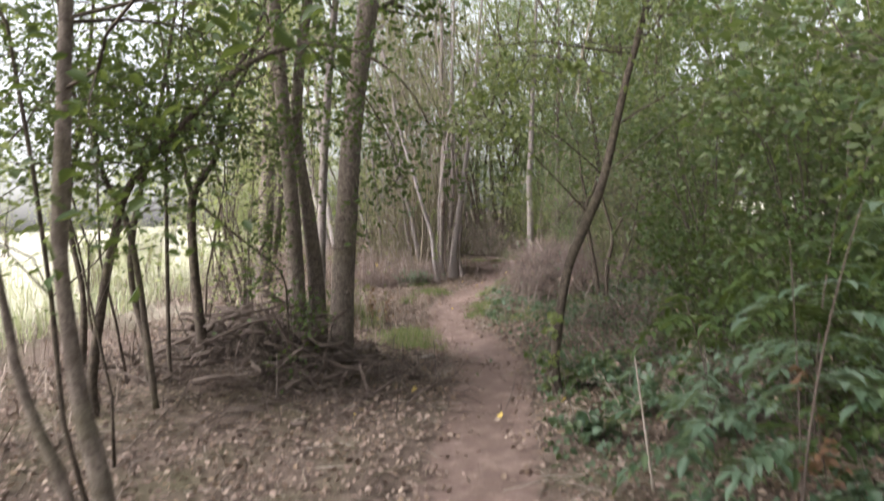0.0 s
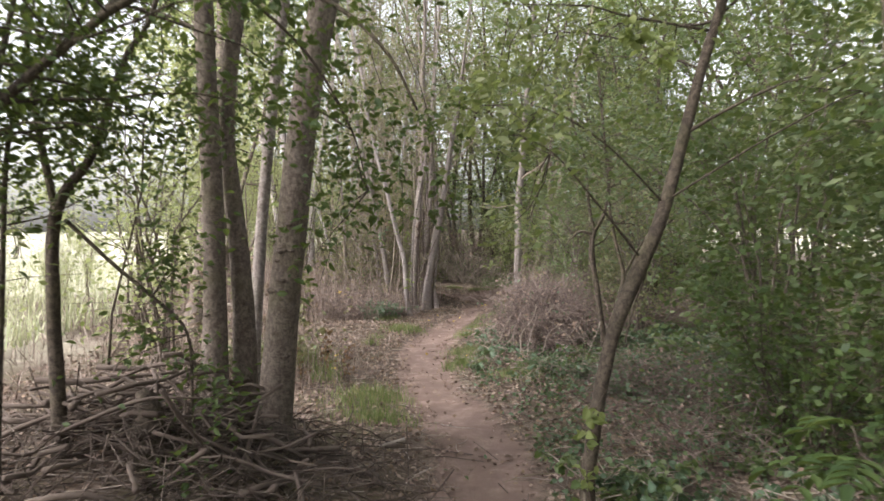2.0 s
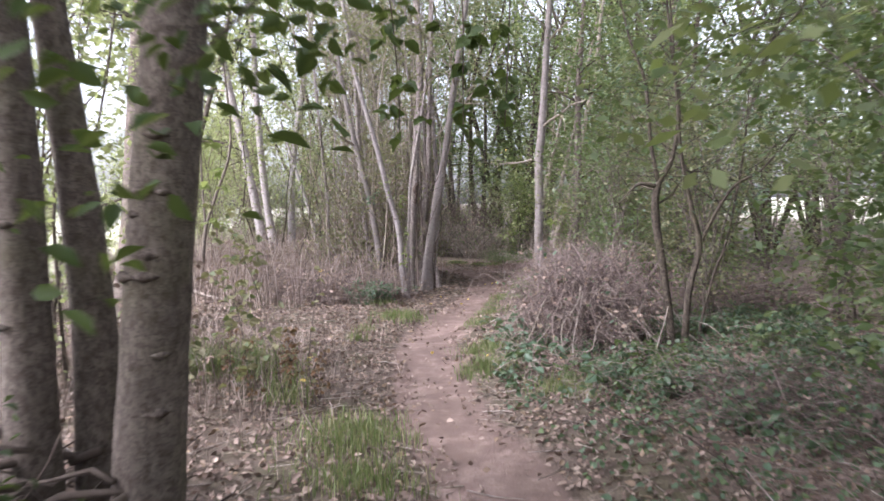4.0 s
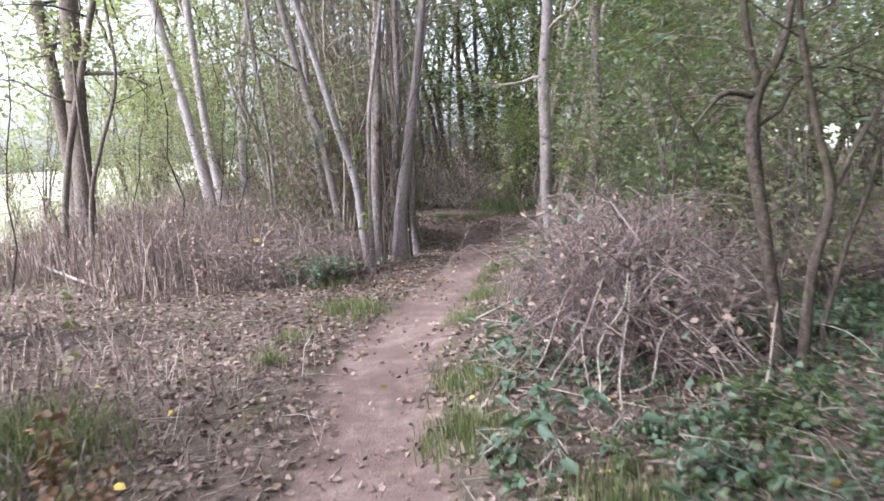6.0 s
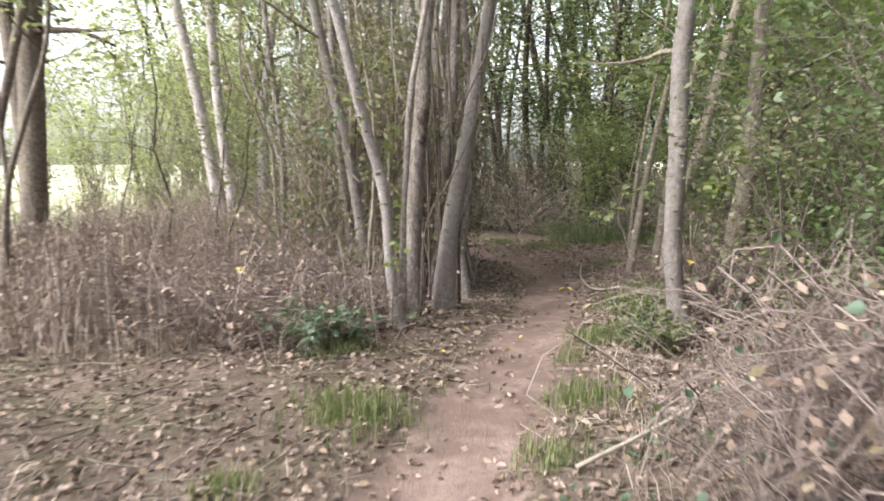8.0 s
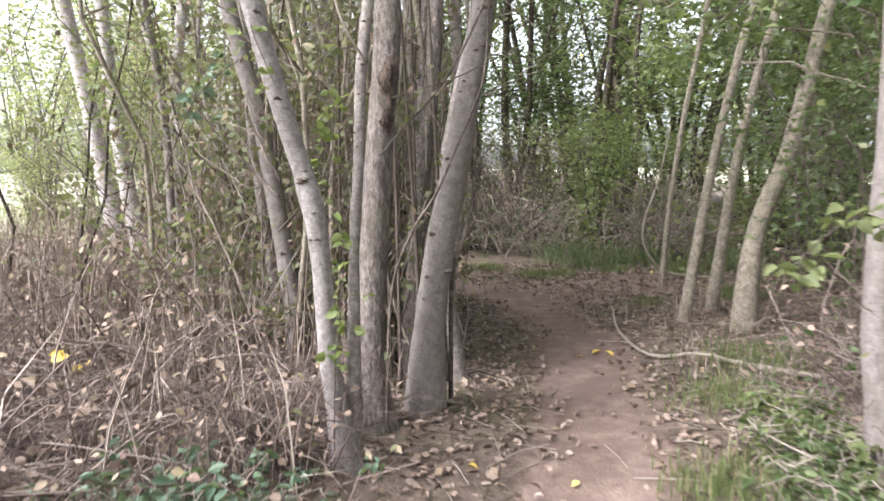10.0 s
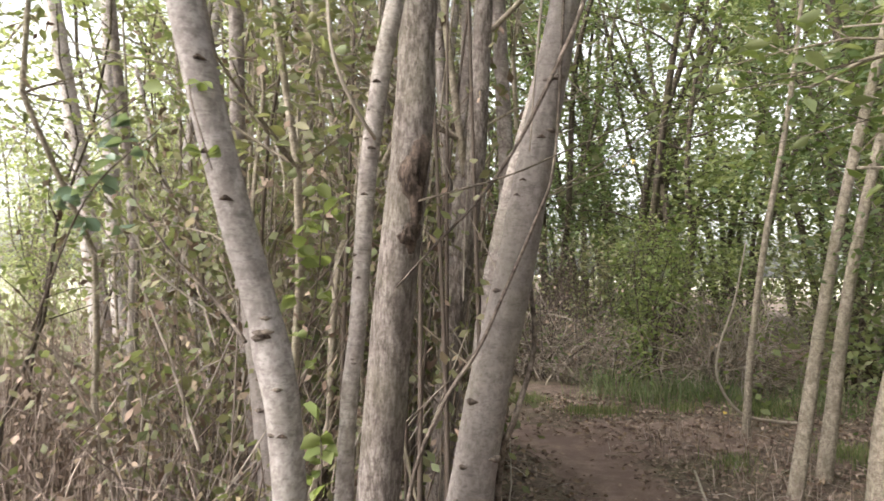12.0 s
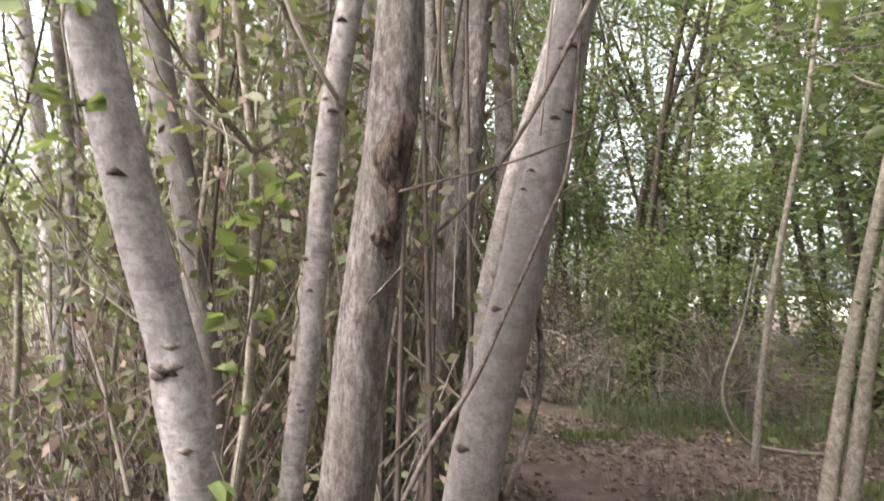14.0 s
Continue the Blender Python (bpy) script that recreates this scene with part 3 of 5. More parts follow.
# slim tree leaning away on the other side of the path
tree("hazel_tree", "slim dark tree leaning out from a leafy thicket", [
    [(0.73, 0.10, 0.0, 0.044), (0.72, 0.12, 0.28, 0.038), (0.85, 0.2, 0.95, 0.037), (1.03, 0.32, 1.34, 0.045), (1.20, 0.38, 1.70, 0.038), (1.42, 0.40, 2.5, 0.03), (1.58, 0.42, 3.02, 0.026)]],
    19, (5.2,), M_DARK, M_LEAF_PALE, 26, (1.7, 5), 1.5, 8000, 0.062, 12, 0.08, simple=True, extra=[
        [(1.05, 0.33, 1.45, 0.0072), (0.75, 0.1, 1.75, 0.0055), (0.5, 0.0, 2.0, 0.0039), (0.3, 0.1, 2.1, 0.0022)],
        [(1.42, 0.4, 2.5, 0.0072), (1.05, 0.7, 2.75, 0.0055), (0.7, 0.9, 2.85, 0.0039), (0.4, 1.0, 2.8, 0.0022)],
        [(1.2, 0.38, 1.75, 0.0066), (1.7, 0.1, 2.1, 0.0050), (2.1, 0.0, 2.3, 0.0033), (2.4, 0.0, 2.3, 0.0022)],
        [(1.42, 0.4, 2.5, 0.0099), (1.62, 0.45, 3.05, 0.0083), (1.84, 0.5, 3.35, 0.0066), (2.1, 0.6, 3.9, 0.0039)],
        [(1.2, 0.38, 1.75, 0.0066), (0.8, 0.1, 2.05, 0.0050), (0.45, -0.1, 2.2, 0.0033), (0.2, -0.2, 2.2, 0.0022)]])
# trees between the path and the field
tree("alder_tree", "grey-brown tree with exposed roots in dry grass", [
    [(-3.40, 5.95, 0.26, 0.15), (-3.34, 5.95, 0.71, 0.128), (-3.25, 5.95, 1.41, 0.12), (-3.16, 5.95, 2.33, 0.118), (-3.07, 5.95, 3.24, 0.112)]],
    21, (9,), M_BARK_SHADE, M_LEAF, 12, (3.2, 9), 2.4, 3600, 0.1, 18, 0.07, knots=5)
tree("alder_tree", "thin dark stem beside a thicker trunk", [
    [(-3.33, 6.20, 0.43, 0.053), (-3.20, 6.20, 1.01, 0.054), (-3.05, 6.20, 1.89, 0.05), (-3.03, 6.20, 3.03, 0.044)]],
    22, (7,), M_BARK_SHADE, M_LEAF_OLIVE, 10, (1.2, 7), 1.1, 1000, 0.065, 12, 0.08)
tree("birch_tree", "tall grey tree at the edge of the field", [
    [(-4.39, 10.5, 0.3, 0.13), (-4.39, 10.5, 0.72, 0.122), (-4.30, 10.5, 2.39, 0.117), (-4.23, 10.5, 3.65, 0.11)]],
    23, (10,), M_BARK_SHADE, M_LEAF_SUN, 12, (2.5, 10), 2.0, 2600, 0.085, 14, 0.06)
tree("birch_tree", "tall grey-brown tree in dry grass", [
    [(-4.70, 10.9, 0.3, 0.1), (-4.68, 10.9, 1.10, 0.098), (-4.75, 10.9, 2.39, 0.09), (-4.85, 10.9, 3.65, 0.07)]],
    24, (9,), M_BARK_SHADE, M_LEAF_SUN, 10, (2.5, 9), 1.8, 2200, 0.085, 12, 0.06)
tree("hazel_tree", "thin slanting stem with sunlit leaves", [
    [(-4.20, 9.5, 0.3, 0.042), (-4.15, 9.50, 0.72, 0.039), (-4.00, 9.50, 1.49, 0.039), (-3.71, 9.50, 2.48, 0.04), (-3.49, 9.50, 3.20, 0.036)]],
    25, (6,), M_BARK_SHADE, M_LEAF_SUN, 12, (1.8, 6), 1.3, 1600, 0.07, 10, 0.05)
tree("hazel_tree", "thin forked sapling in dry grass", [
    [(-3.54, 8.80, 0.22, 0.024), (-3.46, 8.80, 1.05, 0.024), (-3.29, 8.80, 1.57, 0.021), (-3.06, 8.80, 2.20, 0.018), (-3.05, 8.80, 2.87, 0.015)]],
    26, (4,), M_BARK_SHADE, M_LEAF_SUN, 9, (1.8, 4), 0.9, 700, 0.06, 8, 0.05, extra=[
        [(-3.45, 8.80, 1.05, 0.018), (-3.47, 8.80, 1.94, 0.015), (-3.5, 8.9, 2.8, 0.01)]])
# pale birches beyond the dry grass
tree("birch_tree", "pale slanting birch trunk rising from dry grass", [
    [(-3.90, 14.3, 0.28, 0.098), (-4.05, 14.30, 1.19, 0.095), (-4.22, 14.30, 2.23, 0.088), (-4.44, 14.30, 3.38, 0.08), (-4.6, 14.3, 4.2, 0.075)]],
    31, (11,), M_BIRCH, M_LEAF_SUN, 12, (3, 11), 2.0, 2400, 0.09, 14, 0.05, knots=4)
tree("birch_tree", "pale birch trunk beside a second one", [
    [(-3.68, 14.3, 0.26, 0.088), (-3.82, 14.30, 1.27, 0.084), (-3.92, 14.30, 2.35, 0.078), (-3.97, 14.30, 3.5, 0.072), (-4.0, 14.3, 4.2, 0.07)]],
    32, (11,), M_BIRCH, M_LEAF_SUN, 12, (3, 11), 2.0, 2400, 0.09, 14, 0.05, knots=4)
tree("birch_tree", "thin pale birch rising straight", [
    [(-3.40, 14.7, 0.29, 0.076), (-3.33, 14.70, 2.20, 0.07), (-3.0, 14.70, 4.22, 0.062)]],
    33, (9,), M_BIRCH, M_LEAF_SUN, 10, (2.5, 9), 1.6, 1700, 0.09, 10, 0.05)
tree("birch_tree", "thin dead pale stem slanting across", [
    [(-2.58, 13.5, 0.40, 0.04), (-2.82, 13.50, 1.54, 0.038), (-3.07, 13.50, 2.32, 0.032), (-3.3, 13.5, 3.2, 0.02)]],
    34, (), M_BIRCH, M_LEAF_PALE, 0, leaf_n=0, sides=9)
# the clump by the bend of the path
tree("alder_tree", "pale grey smooth trunk slanting out of a clump", [
    [(-0.58, 8.98, 0.05, 0.05), (-0.62, 8.96, 0.3, 0.044), (-0.64, 8.94, 0.5, 0.04), (-0.655, 8.92, 0.85, 0.039), (-0.675, 8.91, 1.06, 0.0405), (-0.695, 8.9, 1.16, 0.0435), (-0.715, 8.9, 1.24, 0.0385), (-0.76, 8.88, 1.40, 0.038), (-0.82, 8.85, 1.64, 0.038), (-0.89, 8.82, 1.95, 0.037), (-0.97, 8.8, 2.3, 0.036)]],
    41, (6.5,), M_SMOOTH, M_LEAF_OLIVE, 8, (2.6, 6.5), 1.3, 800, 0.06, 28, 0.05, knots=11)
tree("alder_tree", "grey stem crossing behind a paler trunk", [
    [(-1.0, 10.2, 0.1, 0.062), (-1.05, 10.2, 0.5, 0.054), (-1.11, 10.2, 0.95, 0.051), (-1.19, 10.2, 1.5, 0.049), (-1.29, 10.2, 1.88, 0.048), (-1.37, 10.2, 2.25, 0.046)]],
    42, (6.5,), M_GREY, M_LEAF_OLIVE, 8, (2.4, 6.5), 1.3, 800, 0.06, 18, 0.05, knots=3)
tree("alder_tree", "slender grey stem with dark knots", [
    [(-0.56, 9.02, 0.1, 0.026), (-0.54, 9.0, 0.94, 0.0205), (-0.52, 9.0, 1.19, 0.021), (-0.51, 9.0, 1.39, 0.0215), (-0.50, 9.0, 1.59, 0.022), (-0.47, 9.0, 1.84, 0.0225), (-0.44, 9.0, 2.0, 0.022)]],
    43, (5.5,), M_BARK, M_LEAF_OLIVE, 7, (2.3, 5.5), 1.1, 1000, 0.06, 18, 0.05, knots=10)
TC = tree("alder_tree", "thick furrowed grey trunk with a dark bark scar", [
    [(-0.50, 9.42, 0.06, 0.0810), (-0.53, 9.42, 0.36, 0.0699), (-0.51, 9.42, 0.7, 0.0644), (-0.495, 9.42, 0.98, 0.0635), (-0.47, 9.42, 1.31, 0.0626), (-0.435, 9.42, 1.66, 0.0607), (-0.42, 9.42, 1.91, 0.0580), (-0.41, 9.42, 2.17, 0.0561)]],
    44, (7.5,), M_FURROW, M_LEAF_OLIVE, 8, (2.6, 7.5), 1.5, 800, 0.06, 32, 0.07)
tree("alder_tree", "smooth grey-brown trunk leaning over the path bend", [
    [(-0.28, 9.65, 0.08, 0.0860), (-0.255, 9.65, 0.45, 0.0774), (-0.20, 9.65, 0.85, 0.0714), (-0.165, 9.65, 1.04, 0.0679), (-0.10, 9.65, 1.35, 0.0645), (-0.02, 9.65, 1.81, 0.0576), (0.06, 9.65, 2.26, 0.0507)]],
    45, (7.5,), M_GREY, M_LEAF_OLIVE, 8, (2.6, 7.5), 1.5, 800, 0.06, 32, 0.05, knots=10, bare_extra=True)
tree("alder_tree", "brown shaggy stem behind the clump", [
    [(-0.38, 10.4, 0.1, 0.055), (-0.36, 10.40, 0.56, 0.05), (-0.32, 10.40, 1.05, 0.05), (-0.24, 10.40, 1.68, 0.047), (-0.21, 10.40, 2.18, 0.044)]],
    46, (6.5,), M_FURROW, M_LEAF_OLIVE, 8, (2.4, 6.5), 1.3, 800, 0.06, 14, 0.12)
tree("alder_tree", "grey stem leaning behind the clump", [
    [(-0.1, 10.2, 0.1, 0.045), (-0.2, 10.2, 0.8, 0.04), (-0.12, 10.2, 1.5, 0.037), (0.05, 10.2, 2.2, 0.034)]],
    47, (6,), M_BARK, M_LEAF_OLIVE, 6, (2.4, 6), 1.2, 900, 0.06, 12, 0.08)
# single tree across the path
tree("alder_tree", "pale grey trunk beside the path at the bend", [
    [(1.44, 8.65, 0.05, 0.076), (1.38, 8.65, 0.37, 0.063), (1.345, 8.65, 0.78, 0.06), (1.36, 8.65, 1.35, 0.063), (1.36, 8.65, 1.95, 0.06), (1.42, 8.65, 2.6, 0.055)]],
    51, (7,), M_GREY, M_LEAF_PALE, 14, (2.1, 7), 1.3, 2000, 0.065, 18, 0.06, knots=4)
tree("alder_tree", "dark trunk tangled with dead stems", [
    [(1.84, 8.95, 0.09, 0.08), (1.87, 8.95, 0.66, 0.07), (1.94, 8.95, 1.21, 0.067), (1.98, 8.95, 2.0, 0.054)]],
    52, (6,), M_BARK_SHADE, M_LEAF, 12, (1.6, 6), 1.3, 2200, 0.065, 14, 0.1)
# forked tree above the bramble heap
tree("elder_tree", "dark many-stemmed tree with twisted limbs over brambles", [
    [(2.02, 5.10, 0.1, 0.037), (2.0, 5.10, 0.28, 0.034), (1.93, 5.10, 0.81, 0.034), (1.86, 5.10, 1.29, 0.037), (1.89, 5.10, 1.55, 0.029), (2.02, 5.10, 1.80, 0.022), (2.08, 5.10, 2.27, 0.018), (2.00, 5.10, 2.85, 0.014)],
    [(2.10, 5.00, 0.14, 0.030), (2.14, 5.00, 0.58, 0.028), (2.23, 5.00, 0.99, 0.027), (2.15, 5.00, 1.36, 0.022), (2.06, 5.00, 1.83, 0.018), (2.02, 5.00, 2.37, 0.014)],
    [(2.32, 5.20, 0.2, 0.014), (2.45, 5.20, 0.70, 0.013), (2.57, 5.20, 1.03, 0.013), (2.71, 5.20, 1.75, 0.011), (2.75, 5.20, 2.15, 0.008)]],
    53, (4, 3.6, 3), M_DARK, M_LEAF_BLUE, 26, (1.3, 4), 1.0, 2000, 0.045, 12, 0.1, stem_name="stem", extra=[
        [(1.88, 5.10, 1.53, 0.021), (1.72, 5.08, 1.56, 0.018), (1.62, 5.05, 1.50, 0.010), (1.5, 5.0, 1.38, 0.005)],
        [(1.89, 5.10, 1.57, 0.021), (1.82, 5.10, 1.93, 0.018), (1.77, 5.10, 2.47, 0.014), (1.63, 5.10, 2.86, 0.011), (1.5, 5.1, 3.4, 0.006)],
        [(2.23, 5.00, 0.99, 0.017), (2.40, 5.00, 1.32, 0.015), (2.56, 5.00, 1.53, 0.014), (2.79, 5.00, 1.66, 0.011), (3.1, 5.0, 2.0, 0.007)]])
# slim stems past the bend
for k, (st, top) in enumerate((
        ([(2.00, 13.0, -0.05, 0.027), (2.04, 13.00, 0.76, 0.026), (2.16, 13.00, 1.69, 0.025), (2.34, 13.00, 2.71, 0.022)], 5),
        ([(1.69, 11.5, 0.03, 0.036), (1.84, 11.50, 1.12, 0.034), (2.01, 11.50, 1.98, 0.032), (2.20, 11.50, 2.76, 0.028)], 6),
        ([(2.06, 11.9, 0.05, 0.04), (2.20, 11.90, 1.19, 0.038), (2.37, 11.90, 2.04, 0.034), (2.59, 11.90, 2.88, 0.032)], 6),
        ([(2.01, 11.2, -0.02, 0.072), (2.07, 11.20, 0.75, 0.066), (2.27, 11.20, 1.30, 0.062), (2.41, 11.20, 1.93, 0.053), (2.57, 11.20, 2.66, 0.047)], 7))):
    tree("ash_sapling" if k < 3 else "ash_tree", "slim pale grey stem leaning to one side", [st], 60 + k, (top,), M_POLE, M_LEAF, 6, (2.4, 6), 1.2, 900, 0.07, 12, 0.05, group="slim stems past the bend", knots=2)


# ---- thickets, repeated from a few models ----
def scatter(rng, n, box, keep=lambda x, y: True, gap=0.6):
    out = []
    while len(out) < n:
        x, y = rng.uniform(box[0], box[1]), rng.uniform(box[2], box[3])
        if path_gap(x, y) > gap and keep(x, y):
            out.append((x, y))
    return out


def sapling_model(seed, height, r, label, leaf_m, leaf_n, leaf, bark_m=M_POLE, limbs=6, low=1.0):
    """A thin pole with a few twigs, foot at the origin."""
    rng = np.random.default_rng(seed)
    lean = rng.normal(0, 0.12 if height < 8 else 0.05, 2)
    pts = [np.array([0, 0, -0.05])]
    n = 7
    for i in range(1, n + 1):
        pts.append(np.array([lean[0] * height * i / n, lean[1] * height * i / n, height * i / n]) + np.append(rng.normal(0, 0.06, 2), 0))
    ob = thing("sapling", (0, 0, 0), label, "tree", "saplings in the thicket")
    g = Geo()
    rad = np.linspace(r, r * 0.35, len(pts))
    g.tube(pts, rad, 7, 0.35)
    part("stem", g, bark_m, ob)
    tw, tips = Geo(), []
    for j in range(limbs):
        i = int(rng.integers(2, n))
        if pts[i][2] > low:
            a = rng.uniform(0, 2 * math.pi)
            limb_from(rng, tw, pts[i], (math.cos(a), math.sin(a), rng.uniform(0.2, 1.2)), rng.uniform(0.5, 1.1), rad[i] * 0.5, tips, 1)
    if tw.n:
        part("twig_growth", tw, bark_m, ob, kind="stuff")
    if leaf_n and tips:
        lg = Geo()
        lg.leaves(rng, around(rng, tips, leaf_n, 0.1), leaf, simple=True)
        part("crown", lg, leaf_m, ob, kind="stuff")
    return ob


def shrub_model(name, seed, height, wide, label, leaf_m, leaf_n, leaf, stems=7, bark_m=M_DARK, simple=False, cat="shrub", group="", broad=0.5):
    """Many arching stems from one foot, leafy all over."""
    rng = np.random.default_rng(seed)
    ob = thing(name, (0, 0, 0), label, cat, group)
    tips, tw = [], Geo()
    for j in range(stems):
        a = rng.uniform(0, 2 * math.pi)
        out = rng.uniform(0.3, 1) * wide
        foot = rng.uniform(0.03, 0.22) * min(height, 1.5)
        p = [(foot * math.cos(a + 0.8), foot * math.sin(a + 0.8), -0.05)]
        for f in (0.15, 0.35, 0.6, 0.85, 1.0):
            p.append((out * f ** 1.5 * math.cos(a) + rng.normal(0, 0.05), out * f ** 1.5 * math.sin(a) + rng.normal(0, 0.05), height * rng.uniform(0.75, 1.05) * math.sin(f * 1.45)))
        g = Geo()
        g.tube(p, np.linspace(0.0045 * height + 0.003, 0.0025, len(p)), 5, 0.25)
        part("stem", g, bark_m, ob)
        for q in p[1:]:
            for _ in range(2 if height > 1 else 1):
                limb_from(rng, tw, q, rng.normal(0, 1, 3) + np.array([math.cos(a) * 0.4, math.sin(a) * 0.4, 0.3]), 0.28 * height * rng.uniform(0.5, 1.2), 0.004, tips, 1)
    part("twig_growth", tw, bark_m, ob, kind="stuff")
    lg = Geo()
    lg.leaves(rng, around(rng, tips, leaf_n, 0.055 * height), leaf, broad=broad, simple=simple)
    part("crown", lg, leaf_m, ob, kind="stuff")
    return ob


def plant_out(models, places, rng, scale=(0.8, 1.2), sink=0.0):
    """Puts copies of the models at the places; the models themselves take the first ones."""
    for k, (x, y) in enumerate(places):
        s = rng.uniform(*scale)
        m = pose(x, y, float(gz(x, y)) - sink, 0, 0, rng.uniform(0, 360)) @ Matrix.Scale(s, 4)
        if k < len(models):
            models[k].matrix_basis = m
        else:
            c = copy_thing(models[k % len(models)], Matrix.Identity(4))
            c.matrix_basis = m


R = np.random.default_rng(5)
# thin poles behind and beside the clump
poles = [sapling_model(70 + i, 5.0 + 0.4 * (i % 3), 0.011 + 0.004 * (i % 4), "thin grey-brown pole with sparse yellowing leaves", M_LEAF_OLIVE, 240, 0.055, limbs=16, low=0.5) for i in range(7)]
plant_out(poles, scatter(R, 48, (-1.9, 0.15, 9.9, 14.5), lambda x, y: x < 0.1 - 0.12 * max(0, y - 11) and x < -0.9 + 0.8 * min(1, max(0, y - 9.9)), 0.55), R)
thick = [sapling_model(80 + i, 8.5, 0.026 + 0.006 * i, "tall slender pale pole among thinner ones", M_LEAF_OLIVE, 330, 0.08, M_BARK, 16, 3.0) for i in range(3)]
plant_out(thick, scatter(R, 28, (-2.0, 0.2, 10.4, 17.0), lambda x, y: x < 0.0 - 0.25 * max(0, y - 12), 0.7), R)
def thicket(base, label, box, seed, count, leaf_n, high, leaf_m, stem_m):
    """Fine crossing stems and leaves between the poles."""
    rng = np.random.default_rng(seed)
    ob = thing("thicket", (*base, 0), label, "thicket", kind="stuff")
    g, tips = Geo(), []
    while count:
        x, y = rng.uniform(box[0], box[1]), rng.uniform(box[2], box[3])
        count -= 1
        z = rng.uniform(0, high * 0.6) if count % 2 else float(gz(x, y))
        ln = rng.uniform(0.25, 0.9) * high
        d = np.array([rng.normal(0, 0.4), rng.normal(0, 0.35), rng.uniform(0.25, 1.0)])
        d *= ln / np.linalg.norm(d)
        c = np.array([x, y, z])
        e = c + d
        if path_gap(x, y) < 0.6 or path_gap(e[0], e[1]) < 0.75 or e[1] < box[2] - 0.05 or e[0] > box[1] + 0.2:
            continue
        m = c + d * 0.5 + rng.normal(0, 0.06, 3)
        r = rng.uniform(0.002, 0.0065) * (1 + 0.3 * high * (count % 5 == 0))
        g.tube([c, m, e], [r, r * 0.8, r * 0.4], 4, 0.3, cap=False)
        tips += [m, e, c + d * 0.75]
    part("stem_tangle", g, stem_m, ob, kind="stuff")
    lg = Geo()
    lg.leaves(rng, around(rng, tips, leaf_n, 0.08), 0.055, 0.3, 0.6, 0.6, simple=True)
    part("foliage", lg, leaf_m, ob, kind="stuff")
    dead = Geo()
    dead.leaves(rng, around(rng, tips, leaf_n // 3, 0.07), 0.06, 0.2, 0.9, 0.5, simple=True)
    part("dead_foliage", dead, M_BROWN_LEAF, ob, kind="stuff")


thicket((-0.9, 11.0), "tangled thin stems with yellowing leaves", (-1.9, 0.0, 9.95, 12.5), 77, 1000, 10500, 2.4, M_LEAF_OLIVE, M_TWIG)
thicket((-2.2, 16.0), "pale brown thicket of dead stems behind birches", (-5.0, -0.2, 14.9, 18.5), 78, 1500, 6500, 4.0, M_LEAF_PALE, M_TWIG)
thicket((0.3, 17.5), "dim brown thicket closing the view past the bend", (-1.4, 1.6, 15.6, 18.5), 79, 1000, 2500, 1.7, M_LEAF_OLIVE, M_STICK)
# slim saplings on the field side
edge = [sapling_model(85 + i, 3.6, 0.012, "thin dark sapling with pale green leaves", M_LEAF_PALE, 420, 0.055, M_DARK, 10, 0.6) for i in range(4)]
plant_out(edge, [(-3.1, -1.6), (-2.75, 0.1), (-3.3, 0.7), (-2.5, -2.2), (-3.9, 7.9), (-4.9, 13.1), (-2.1, -1.4), (-1.7, -2.3), (-3.3, 3.2), (-2.5, 10.6), (-2.9, 11.5), (-2.3, 12.3), (-3.3, 12.8), (-2.7, 13.4), (-3.6, 11.6)], R)
# Crowns by the field carry painted sunlight in their leaf colour.
mid_l = [shrub_model("hazel_bush", 88 + i, 2.6, 1.0, "loose sunlit green bush at the edge of the field", M_LEAF_SUN, 1700, 0.072, 7, M_BARK_SHADE, True, "bush", "bushes by the field") for i in range(2)]
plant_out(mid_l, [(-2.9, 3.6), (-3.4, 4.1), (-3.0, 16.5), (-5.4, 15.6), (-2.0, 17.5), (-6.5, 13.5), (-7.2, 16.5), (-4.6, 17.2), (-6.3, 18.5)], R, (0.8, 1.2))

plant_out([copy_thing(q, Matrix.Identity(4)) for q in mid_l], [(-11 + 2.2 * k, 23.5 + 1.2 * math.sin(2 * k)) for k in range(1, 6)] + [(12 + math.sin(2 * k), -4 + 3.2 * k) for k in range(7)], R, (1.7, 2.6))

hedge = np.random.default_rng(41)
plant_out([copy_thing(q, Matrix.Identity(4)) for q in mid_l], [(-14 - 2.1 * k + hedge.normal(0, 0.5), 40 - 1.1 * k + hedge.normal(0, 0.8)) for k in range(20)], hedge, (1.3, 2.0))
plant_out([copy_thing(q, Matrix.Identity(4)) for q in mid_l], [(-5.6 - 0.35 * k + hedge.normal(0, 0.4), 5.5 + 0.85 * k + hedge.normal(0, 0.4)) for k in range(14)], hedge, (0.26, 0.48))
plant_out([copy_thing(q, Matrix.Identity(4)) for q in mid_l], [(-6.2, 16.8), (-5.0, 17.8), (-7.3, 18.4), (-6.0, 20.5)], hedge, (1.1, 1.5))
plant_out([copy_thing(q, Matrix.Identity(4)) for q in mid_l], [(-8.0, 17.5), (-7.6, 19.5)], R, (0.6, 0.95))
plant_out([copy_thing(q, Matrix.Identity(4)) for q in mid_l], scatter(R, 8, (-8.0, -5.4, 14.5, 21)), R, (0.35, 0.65))
